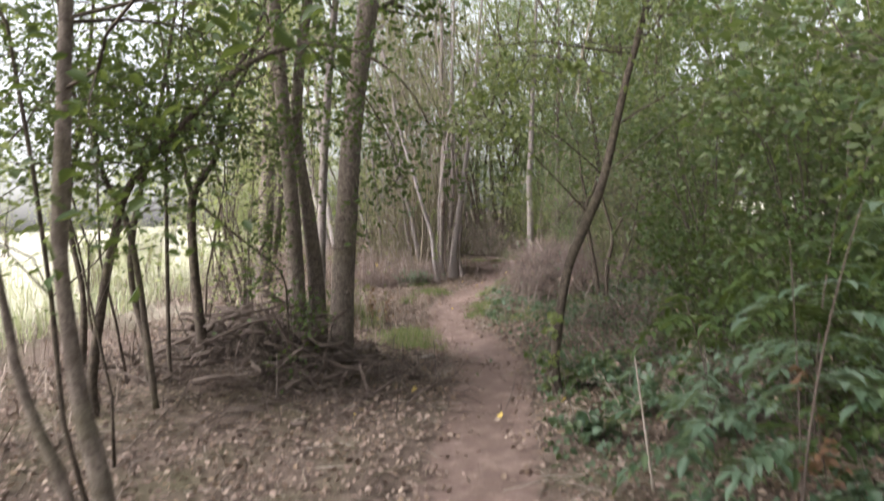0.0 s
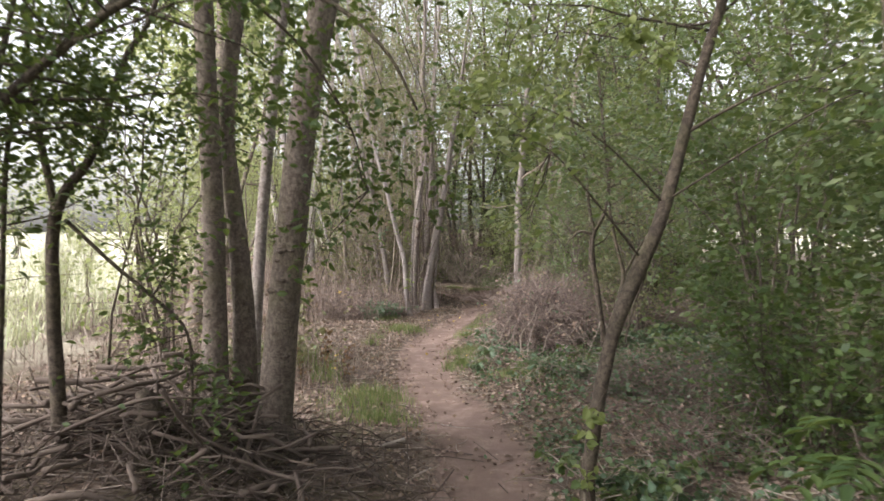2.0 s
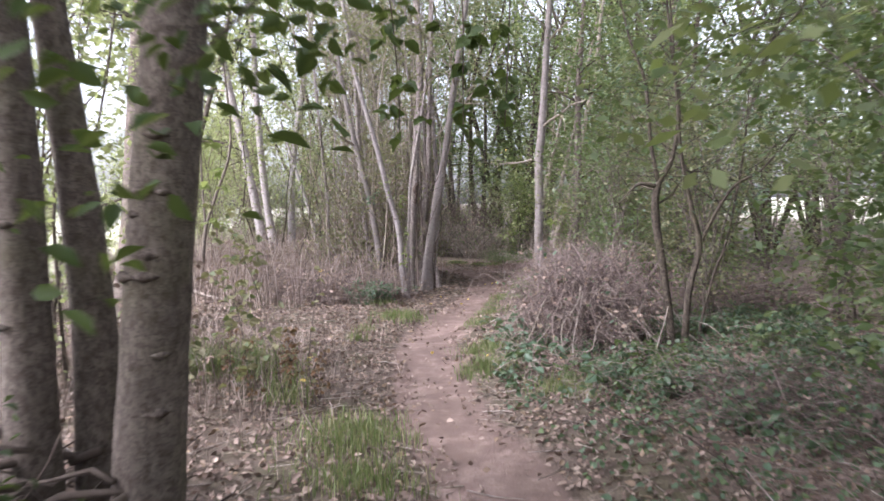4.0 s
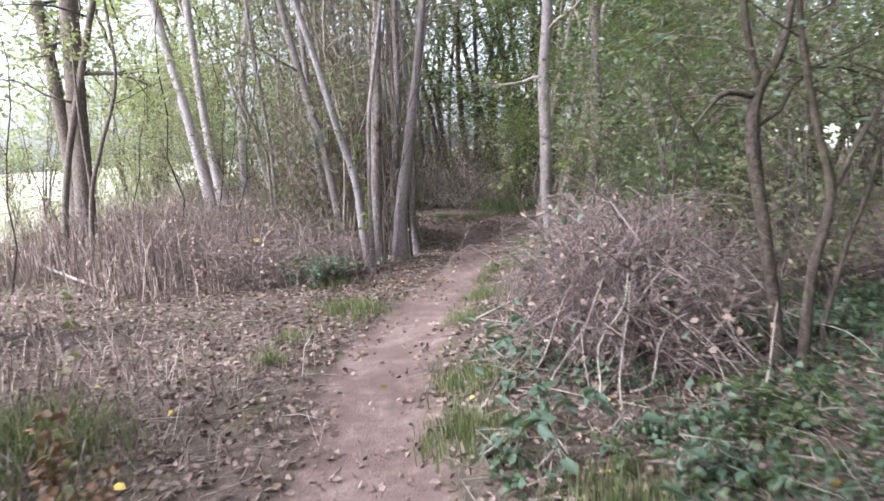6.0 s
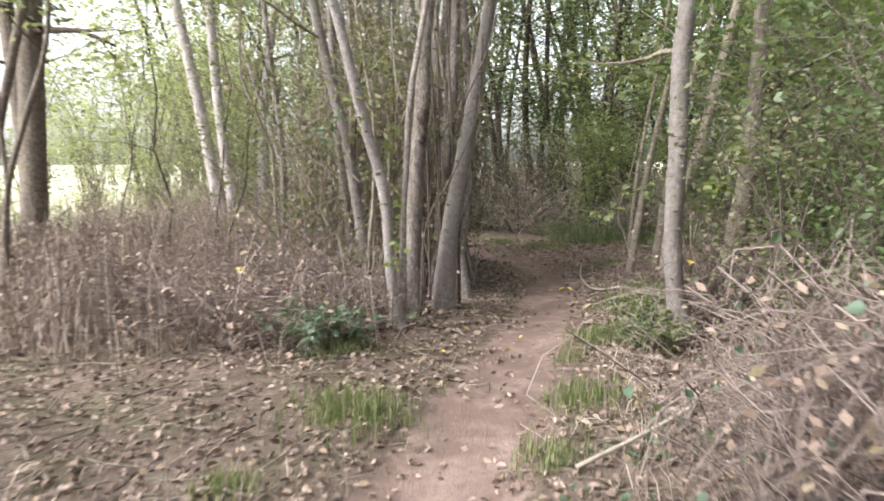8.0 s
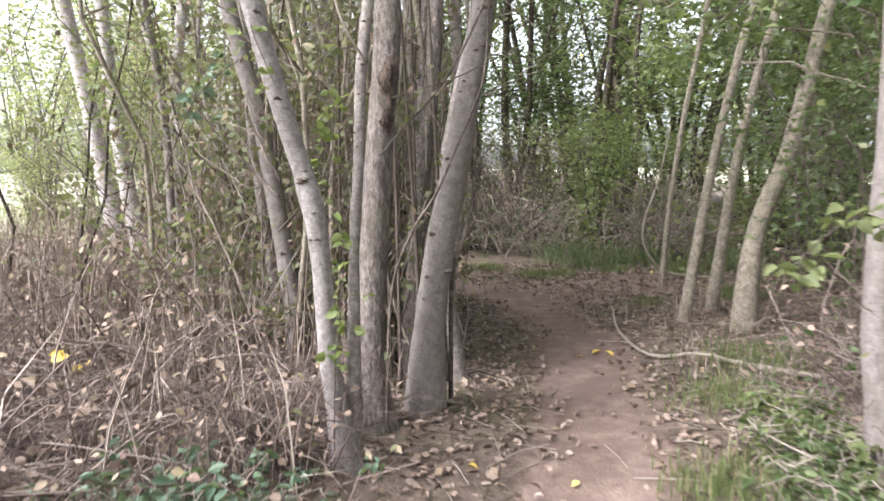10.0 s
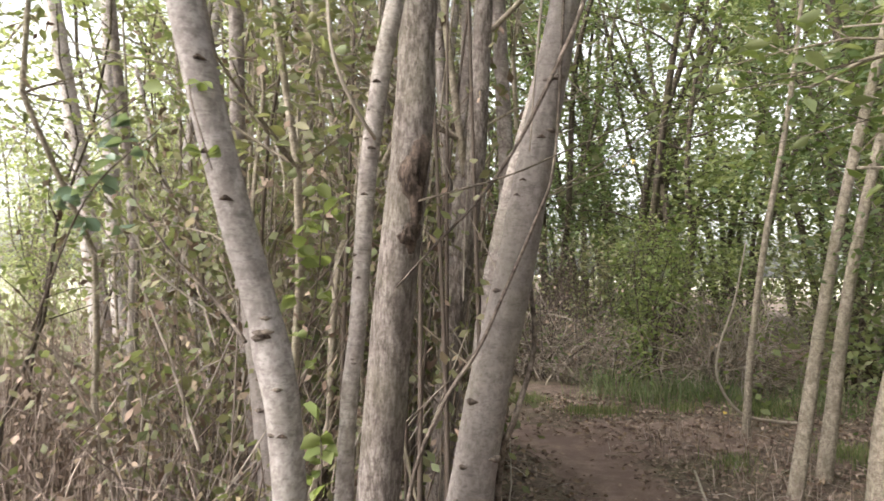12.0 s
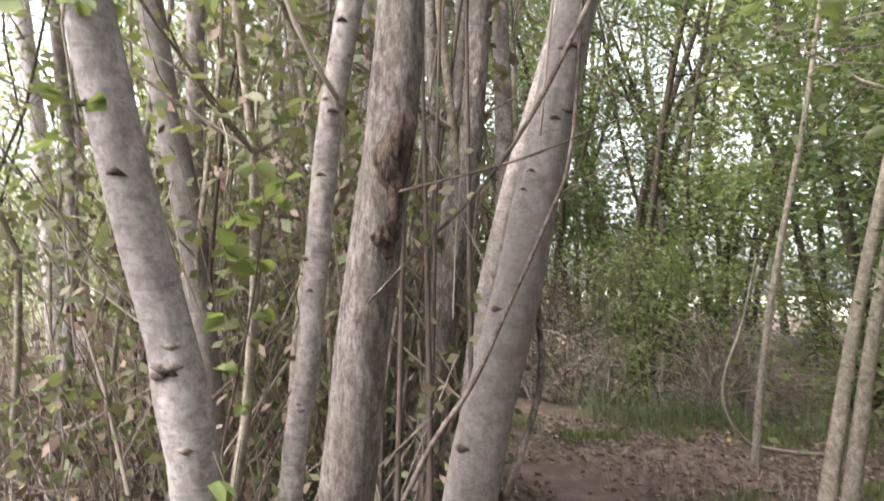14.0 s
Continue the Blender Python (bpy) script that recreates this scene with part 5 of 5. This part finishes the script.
herb = [shrub_model("bramble_plant", 310 + i, 0.2, 0.34, "low blue-green bramble with small rounded leaves", M_LEAF if i < 1 else M_IVY, 230, 0.046, 7, M_TWIG, False, "plant", "low plants beside the path", 0.85) for i in range(3)]
plant_out(herb, scatter(R, 26, (0.6, 3.6, -3.2, 2.4), lambda x, y: x > 0.75 + 0.25 * math.sin(y), 0.62), R, (0.7, 1.4))
plant_out([copy_thing(q, Matrix.Identity(4)) for q in herb], scatter(R, 18, (0.4, 3.0, 2.6, 5.2), lambda x, y: not (0.8 < x < 1.9 and y > 4.2), 0.6), R, (0.35, 0.75))
plant_out([copy_thing(q, Matrix.Identity(4)) for q in herb], scatter(R, 34, (1.0, 3.8, 3.4, 6.4), lambda x, y: x > 1.75 or y < 4.4, 0.7), R, (0.6, 1.1))
dock = [shrub_model("dock_plant", 320 + i, 0.2, 0.2, "broad-leaved blue-green plant at the path's edge", M_LEAF_BLUE, 22, 0.09, 5, M_TWIG, False, "plant", "broad-leaved plants") for i in range(2)]
plant_out(dock, [(0.42, 5.35), (0.5, 5.0), (0.62, 4.6), (0.35, 4.2), (0.85, 4.3), (1.05, 3.9), (0.5, 4.0), (1.3, 4.4), (0.7, 5.5), (1.6, 3.6), (0.8, 3.4)], R, (0.8, 1.2))
fernp = [shrub_model("fern_plant", 330 + i, 0.26, 0.3, "blue-green leafy plant in dry grass", M_LEAF_BLUE, 260, 0.05, 8, M_TWIG, False, "plant") for i in range(2)]
plant_out(fernp, [(-1.07, 8.3), (-0.85, 8.45), (-1.3, 8.35)], R, (0.8, 1.2))


mint = [shrub_model("mint_plant", 340 + i, 0.2, 0.16, "soft green herb at the edge of the path", M_LEAF_PALE if i else M_LEAF, 150, 0.04, 8, M_TWIG, False, "plant", "soft herbs beside the path", 0.6) for i in range(2)]
plant_out(mint, scatter(R, 17, (0.92, 1.4, 8.3, 9.5)), R, (0.7, 1.15))


def sedge():
    """Dark arching tussocks in the shade past the bend."""
    rng = np.random.default_rng(351)
    for x, y in [(1.6, 14.5), (1.85, 14.7), (2.1, 14.45), (2.5, 14.6), (2.8, 14.2), (2.3, 14.9), (3.2, 13.9), (1.3, 15.0), (3.4, 14.6)]:
        ob = thing("sedge_tussock", (x, y, float(gz(x, y))), "dark green arching grass tussock in shade", "grass tuft", "tussocks past the bend")
        g = Geo()
        g.blades(rng, on_ground(x + rng.normal(0, 0.17, 130), y + rng.normal(0, 0.17, 130)), rng.uniform(0.2, 0.42), 0.008, 1.0)
        part("tuft", g, M_SEDGE, ob, kind="stuff")


sedge()


# ---- single things ----
def lying_branch(name, pts, r, label, material=M_TWIG, cat="branch"):
    p = [(x, y, float(gz(x, y)) + h) for x, y, h in pts]
    ob = thing(name, p[0], label, cat)
    g = Geo()
    g.tube(p, np.linspace(r, r * 0.45, len(p)), 9, 0.05, 0.12)
    part("wood", g, material, ob)
    return ob


lying_branch("fallen_branch", [(1.92, 9.95, 0.04), (1.63, 10.28, 0.03), (1.42, 10.5, 0.03), (1.16, 10.62, 0.025), (1.11, 11.2, 0.06), (1.2, 11.8, 0.12)], 0.016, "long bent dead branch lying beside the path")
lying_branch("fallen_branch", [(-5.86, 10.88, 0.25), (-4.9, 9.8, 0.2), (-4.01, 8.74, 0.12), (-3.02, 7.89, 0.04)], 0.03, "pale dead branch lying in dry grass", M_PALE_STICK)
lying_branch("dead_stick", [(-0.33, 1.42, 0.03), (-0.42, 1.3, 0.035), (-0.5, 1.26, 0.02)], 0.02, "short pale broken stick on the ground", M_PALE_STICK, "stick")
lying_branch("dead_stick", [(-0.62, 9.3, 0.02), (-0.45, 9.45, 0.07), (-0.25, 9.72, 0.13)], 0.011, "broken stick leaning on tree roots", M_TWIG, "stick")
lying_branch("dead_stick", [(0.42, 6.6, 0.03), (0.75, 6.75, 0.1), (1.15, 7.0, 0.22), (1.5, 7.2, 0.34)], 0.011, "thin slanting dead stick over grass", M_TWIG, "stick")
lying_branch("dead_stick", [(0.62, 17.3, 0.35), (0.8, 17.4, 0.38), (1.0, 17.5, 0.47)], 0.02, "short bare pale stick in the brambles", M_PALE_STICK, "stick")
lying_branch("dead_stick", [(0.9, -2.1, 0.1), (0.87, -2.07, 0.45), (0.84, -2.06, 0.75)], 0.008, "thin upright pale dead stick", M_PALE_STICK, "stick")
lying_branch("liana", [(2.76, 13.5, 0.02), (2.47, 13.5, 0.03), (2.16, 13.5, 0.1), (1.97, 13.5, 0.36), (1.96, 13.5, 0.64), (2.10, 13.5, 1.08), (2.2, 13.5, 1.6)], 0.016, "pale bent woody climber rising from the ground", M_TWIG, "climber")


def hanging(name, pts, r0, r1, label, material, cat):
    ob = thing(name, pts[0], label, cat)
    g = Geo()
    g.tube(pts, np.linspace(r0, r1, len(pts)), 7, 0.04, 0.05)
    part("wood", g, material, ob)
    return ob


hanging("dead_twig", [(-0.60, 8.9, 2.3), (-0.585, 8.9, 1.96), (-0.565, 8.9, 1.82), (-0.52, 8.93, 1.72), (-0.48, 8.975, 1.66)], 0.004, 0.0045, "bare pale twig hanging against a grey stem", M_PALE_STICK, "twig")
hanging("dead_branch", [(0.16, 9.6, 2.45), (0.10, 9.57, 2.20), (0.02, 9.55, 2.01), (-0.10, 9.53, 1.76), (-0.22, 9.52, 1.58), (-0.36, 9.4, 1.42), (-0.46, 9.33, 1.30)], 0.009, 0.003, "mossy bent branch crossing the clump", M_KNOT, "branch")
hanging("split_bark", [(-0.02, 9.55, 2.35), (-0.03, 9.56, 2.20), (-0.05, 9.565, 1.94), (-0.06, 9.575, 1.74)], 0.005, 0.003, "thin pale strip of split wood on a trunk", M_PALE_STICK, "wood")
hanging("climber", [(-0.45, 9.3, 0.05), (-0.42, 9.33, 0.67), (-0.33, 9.35, 0.95), (-0.22, 9.42, 1.12), (-0.14, 9.5, 1.29), (-0.04, 9.55, 1.52), (0.02, 9.57, 1.72), (0.05, 9.6, 2.3)], 0.007, 0.005, "thin brown climber crossing the leaning trunk", M_KNOT, "climber")
hanging("climber", [(-0.15, 9.75, 0.05), (-0.14, 9.68, 0.69), (-0.10, 9.62, 0.86), (-0.03, 9.68, 1.09), (-0.04, 9.7, 1.3)], 0.013, 0.008, "dark twisted climber beside the leaning trunk", M_KNOT, "climber")
hanging("dead_branch", [(-0.40, 9.33, 1.55), (-0.15, 9.30, 1.62), (0.01, 9.30, 1.69), (0.17, 9.30, 1.76), (0.33, 9.30, 1.83), (0.9, 9.30, 1.97), (1.3, 9.3, 2.1)], 0.0032, 0.0012, "long thin bare twig reaching out of the clump", M_DARK, "branch")
hanging("dead_branch", [(-0.95, 9.5, 1.12), (-1.05, 9.60, 1.20), (-1.11, 9.60, 1.27), (-1.23, 9.60, 1.39), (-1.4, 9.6, 1.62)], 0.008, 0.003, "dark bare branch slanting from a stem", M_KNOT, "branch")
for k in range(14):
    a, x, y = R.uniform(-0.5, 0.5), R.uniform(-0.8, -0.1), R.uniform(9.9, 10.7)
    hanging("thin_stem", [(x, y, 0.0), (x + 0.1 * a, y, 0.8), (x + 0.3 * a, y + 0.05, 1.6), (x + 0.5 * a, y + 0.1, 2.4), (x + 0.8 * a, y + 0.1, 3.6)], 0.008 + 0.006 * R.random(), 0.004, "thin crossing stem inside the clump", M_STICK if k % 2 else M_POLE, "stem")


def scar():
    """Rough dark callus on the furrowed trunk, above a torn hollow."""
    rng = np.random.default_rng(7)
    trunk = TC.children[0]
    for c, w, h in ((-0.43, 1.63), 0.045, 0.13), ((-0.442, 1.45), 0.036, 0.05):
        g = Geo()
        n = 12
        v, f = [], []
        for i in range(7):
            k = i / 6
            for j in range(n):
                a = 2 * math.pi * j / n
                q = 1 + 0.25 * math.sin(3 * a + i) + rng.normal(0, 0.08)
                v.append((c[0] + 0.012 + w * k * q * math.cos(a), 9.42 - 0.082 + 0.035 * k * k + rng.normal(0, 0.004), c[1] + h * k * q * math.sin(a)))
        for i in range(6):
            for j in range(n):
                f.append((i * n + j, i * n + (j + 1) % n, (i + 1) * n + (j + 1) % n, (i + 1) * n + j))
        g.add(v, f)
        part("bark_scar", g, M_SCAR, trunk, "rough dark bark scar")


scar()


def branch_scars():
    """Small dark branch collars on the smooth stems of the clump."""
    for tag, places in (("pale grey smooth trunk slanting out of a clump", ((-0.705, 8.862, 1.2, 0.016), (-0.785, 8.83, 1.5, 0.012), (-0.83, 8.818, 1.6, 0.011), (-0.842, 8.8, 1.8, 0.013), (-0.66, 8.865, 0.98, 0.009))),
                        ("slender grey stem with dark knots", ((-0.49, 8.978, 1.64, 0.008), (-0.505, 8.979, 1.53, 0.007), (-0.515, 8.98, 1.33, 0.006), (-0.48, 8.978, 1.8, 0.008))),
                        ("smooth grey-brown trunk leaning over the path bend", ((-0.02, 9.594, 1.79, 0.013), (-0.08, 9.588, 1.65, 0.009), (-0.1, 9.586, 1.6, 0.008)))):
        trunk = next(o for o in scene.objects if o.get("label") == tag).children[0]
        for x, y, z, r in places:
            r *= 0.62
            g = Geo()
            g.tube([(x - 2.2 * r, y + 0.5 * r, z - 0.5 * r), (x - r, y - 0.1 * r, z), (x, y - 0.35 * r, z + 0.25 * r), (x + r, y - 0.1 * r, z - 0.1 * r), (x + 2.2 * r, y + 0.5 * r, z - 0.6 * r)], [0.15 * r, 0.6 * r, 0.85 * r, 0.55 * r, 0.15 * r], 8, 0.004, 0.3)
            part("knot", g, M_SCAR, trunk)


branch_scars()


def sprig(name, pts, label, leaf_m, n, size, seed, cat="shoot", wide=0.035):
    rng = np.random.default_rng(seed)
    ob = thing(name, pts[0], label, cat)
    g = Geo()
    g.tube(pts, np.linspace(0.003, 0.0015, len(pts)), 5, 0.05)
    stem = part("stem", g, M_STICK, ob)
    pa = np.array(pts)
    for i in range(n):
        f = rng.uniform(0.25, 1) * (len(pts) - 1.001)
        q = pa[int(f)] + (pa[int(f) + 1] - pa[int(f)]) * (f % 1)
        d = rng.normal(0, wide, 3)
        lg = Geo()
        lg.tube([q, q + d * 0.6, q + d], [0.0012, 0.001, 0.0008], 3, 0.02)
        lg.leaves(rng, np.repeat([q + d], 3, 0), size, 0.6, 0.3, 0.72)
        part("leaf", lg, leaf_m, ob)
    return ob


sprig("bramble_shoot", [(-0.62, 8.85, 0.05), (-0.6, 8.82, 0.5), (-0.56, 8.78, 0.8), (-0.55, 8.75, 1.0), (-0.58, 8.72, 1.12)], "fresh lime-green bramble shoot before grey trunks", M_LEAF_LIME, 16, 0.045, 401)
sprig("bramble_shoot", [(-0.75, 9.1, 0.4), (-0.68, 9.05, 1.0), (-0.62, 9.0, 1.3), (-0.6, 8.98, 1.5)], "leafy green shoot among thin stems", M_LEAF_LIME, 20, 0.042, 402)
sprig("bramble_shoot", [(-0.9, 9.0, 1.9), (-0.86, 8.8, 1.75), (-0.8, 8.72, 1.62), (-0.76, 8.68, 1.54)], "small round-leaved twig hanging before a trunk", M_LEAF_LIME, 6, 0.04, 403)
sprig("bramble_shoot", [(-1.25, 8.9, 1.2), (-1.1, 8.8, 1.45), (-1.0, 8.75, 1.55), (-0.88, 8.7, 1.62)], "blue-green leafy twig beside a trunk", M_LEAF_BLUE, 12, 0.045, 404)
sprig("hawthorn_shoot", [(-0.5, 0.75, 2.75), (-0.38, 0.85, 2.35), (-0.32, 0.92, 2.05), (-0.3, 0.95, 1.78), (-0.3, 0.97, 1.63)], "dark green leafy twig hanging over the path", M_LEAF_DIM, 20, 0.05, 405)
sprig("hawthorn_shoot", [(-0.3, 0.7, 2.8), (-0.15, 0.85, 2.4), (-0.1, 0.92, 2.05), (-0.1, 0.95, 1.78), (-0.1, 0.97, 1.62)], "dark green leafy twig hanging over the path", M_LEAF_DIM, 22, 0.055, 406)
sprig("hawthorn_shoot", [(0.1, 0.8, 2.7), (0.06, 0.9, 2.3), (0.04, 0.95, 1.85), (0.03, 0.97, 1.66)], "dark green leafy twig hanging over the path", M_LEAF_DIM, 14, 0.05, 414)
sprig("hazel_shoot", [(1.4, 0.6, 2.6), (1.0, 1.0, 2.72), (0.6, 1.3, 2.7), (0.26, 1.52, 2.62), (0.15, 1.6, 2.55)], "lime-green leafy twig reaching over the path", M_LEAF_LIME, 26, 0.075, 415)
sprig("hazel_shoot", [(1.4, 0.4, 2.4), (1.1, 0.1, 2.55), (0.85, -0.1, 2.6), (0.6, -0.2, 2.55)], "lime-green leafy twig beside a slim tree", M_LEAF_LIME, 20, 0.075, 416)
sprig("hazel_shoot", [(-1.6, 2.6, 2.2), (-1.5, 2.65, 1.9), (-1.45, 2.7, 1.6), (-1.43, 2.7, 1.3)], "lime-green leaves hanging beside a trunk", M_LEAF_LIME, 16, 0.055, 417)
sprig("hazel_shoot", [(-1.15, 3.2, 0.0), (-1.22, 3.2, 0.4), (-1.3, 3.2, 0.8), (-1.45, 3.2, 1.2), (-1.6, 3.2, 1.5)], "thin dark shoot with drooping olive leaves", M_LEAF_OLIVE, 42, 0.05, 418, "shoot", 0.07)
sprig("hazel_shoot", [(-1.0, 3.4, 0.0), (-1.05, 3.4, 0.35), (-1.0, 3.4, 0.75), (-0.95, 3.4, 1.0)], "thin dark shoot with sparse olive leaves", M_LEAF_OLIVE, 12, 0.035, 419)


def pinnate(name, foot, h, label, leaf_m, sprays, seed, size=0.095, reach=0.4):
    """An upright stalk with long level leaves of paired leaflets."""
    rng = np.random.default_rng(seed)
    x, y = foot
    z = float(gz(x, y))
    ob = thing(name, (x, y, z), label, "plant")
    bend = rng.normal(0, 0.08, 2)
    pts = np.array([(x + bend[0] * f * f, y + bend[1] * f * f, z - 0.02 + h * f) for f in (0, 0.3, 0.6, 0.85, 1)])
    g = Geo()
    g.tube(pts, np.linspace(0.007, 0.002, 5), 6, 0.08)
    part("stem", g, M_STICK, ob)
    for i in range(sprays):
        f = rng.uniform(0.2, 1) * 3.999
        q = pts[int(f)] + (pts[int(f) + 1] - pts[int(f)]) * (f % 1)
        a, ln = rng.uniform(0, 2 * math.pi), reach * rng.uniform(0.6, 1.15)
        out = np.array([math.cos(a), math.sin(a), 0.0])
        side = np.array([-out[1], out[0], 0.0])
        rise, sag = rng.uniform(0.0, 0.35), rng.uniform(0.3, 0.7)
        rib = [q + ln * (out * t + np.array([0, 0, rise * t - sag * t * t])) for t in (0, 0.3, 0.6, 0.85, 1)]
        lg = Geo()
        lg.tube(rib, np.linspace(0.0025, 0.001, 5), 4, 0.06, cap=False)
        at, way, lens = [], [], []
        for t in np.linspace(0.3, 0.95, 5):
            c = q + ln * (out * t + np.array([0, 0, rise * t - sag * t * t]))
            for k in (-1, 1):
                at.append(c)
                way.append(side * k + out * rng.uniform(0.3, 0.6) + np.array([0, 0, rng.normal(-0.25, 0.12)]))
                lens.append(size * rng.uniform(0.75, 1.15))
        at.append(rib[-1])
        way.append(out + np.array([0, 0, rise - 2 * sag]))
        lens.append(size * 1.15)
        lg.leaflets(at, way, (0, 0, 1.0), lens, 0.42 * np.array(lens))
        part("leaf", lg, leaf_m, ob)
    return ob


for k, (x, y, h, n) in enumerate(((1.28, -2.75, 1.5, 15), (1.55, -2.2, 1.3, 15), (1.12, -2.1, 0.6, 9), (1.9, -1.6, 1.5, 14), (1.5, -1.2, 0.9, 12), (1.75, -2.9, 1.9, 18), (1.35, -1.6, 0.7, 10), (2.05, -2.4, 1.8, 16), (1.25, -3.3, 0.55, 8))):
    pinnate("elder_shoot", (x, y), h, ("tall plant with pale blue-green paired leaflets", "tall green plant with drooping paired leaflets", "low green plant with paired leaflets in shade")[k % 3],
            (M_LEAF_BLUE, M_LEAF_DIM, M_IVY)[k % 3], n, 430 + k)
for k, (x, y, h, d) in enumerate(((-1.6, 3.4, 1.25, 0.2), (-1.4, 3.25, 0.95, -0.15), (-1.85, 3.7, 1.35, -0.2), (-2.1, 3.4, 1.05, 0.15), (-1.9, 3.1, 0.75, 0.2), (-2.4, 3.6, 1.1, -0.2))):
    sprig("hazel_shoot", [(x, y, 0.0), (x + 0.15 * d, y, 0.4 * h), (x + 0.5 * d, y, 0.8 * h), (x + d, y - 0.05, h)], "thin dark weed with drooping olive leaves", M_BROWN_LEAF if k % 3 == 2 else M_LEAF_OLIVE, 30, 0.055, 450 + k, "plant", 0.07)
sprig("dock_stalk", [(-1.24, 3.7, 0.0), (-1.25, 3.7, 0.2), (-1.24, 3.7, 0.4), (-1.25, 3.7, 0.55)], "rust-brown withered dock with curled leaves", M_RUST, 46, 0.04, 407, "plant", 0.035)
for k, (x, y, h) in enumerate(((-1.5, 3.45, 0.5), (-1.02, 3.55, 0.42), (-1.7, 3.8, 0.55))):
    sprig("dock_stalk", [(x, y, 0.0), (x + 0.02, y, 0.35 * h), (x - 0.02, y, 0.7 * h), (x + 0.04, y, h)], "rust-brown withered dock with curled leaves", M_RUST, 24, 0.036, 440 + k, "plant", 0.03)
sprig("elder_shoot", [(1.55, -2.5, 0.0), (1.5, -2.5, 0.4), (1.45, -2.5, 0.8)], "withered rust-brown leafy stalk", M_RUST, 22, 0.045, 410, "plant")
sprig("hazel_shoot", [(0.75, 0.0, 0.0), (0.68, -0.02, 0.35), (0.7, 0.0, 0.6), (0.8, 0.0, 0.8)], "green leafy shoot at the foot of a slim tree", M_LEAF_LIME, 14, 0.06, 411)
sprig("hazel_shoot", [(1.25, 8.5, 1.0), (1.05, 8.3, 1.1), (0.85, 8.2, 1.02), (0.7, 8.1, 0.9)], "pale drooping leafy twig beside the path", M_LEAF_PALE, 18, 0.05, 412)
sprig("hazel_shoot", [(2.0, 8.8, 1.4), (1.7, 8.4, 1.35), (1.5, 8.2, 1.2), (1.4, 8.1, 1.05)], "lime-green leafy twig before a trunk", M_LEAF_LIME, 16, 0.07, 413)

rngl = np.random.default_rng(500)
for k, (x, y) in enumerate([(0.78, -0.09), (0.26, -0.38), (-1.85, 4.9), (-1.55, 4.5), (-1.2, 4.1), (-1.9, 5.4), (0.75, 4.0), (1.6, 3.8), (0.3, 4.9), (-0.2, 5.3), (0.35, 8.9), (-0.05, 9.0), (1.3, 9.2), (1.38, 9.3), (1.25, 9.35),
                            (0.45, 11.0), (0.9, 10.9), (0.75, 10.8), (0.95, 10.75), (-0.1, 11.0), (2.2, 14.0), (-1.3, 5.0), (0.2, 8.6), (-0.2, 8.4), (0.9, 4.7), (-0.45, 0.2), (-0.8, -0.4), (1.2, 0.3), (1.45, 9.1)]):
    g = Geo()
    z = float(gz(x, y)) + 0.022
    g.leaves(rngl, [(x, y, z)], 0.06, 0.95, -0.02, 0.8)
    tagged(new("fallen_leaf", mesh("fallen_leaf", g, M_YELLOW)), "bright yellow fallen leaf on the ground", "leaf", "yellow fallen leaves")
for k, (x, y, z) in enumerate([(-1.86, 9.25, 0.42), (-1.8, 9.3, 0.38), (-1.95, 9.28, 0.44), (1.53, 15.2, 2.58), (1.6, 15.25, 2.62), (1.4, 8.45, 0.62)]):
    g = Geo()
    g.leaves(rngl, [(x, y, z), (x + 0.02, y, z + 0.01)], 0.065, 0.6, 0.2, 0.75)
    tagged(new("yellow_leaf", mesh("yellow_leaf", g, M_YELLOW)), "yellow autumn leaf caught on a stem", "leaf", "yellow leaves on stems")
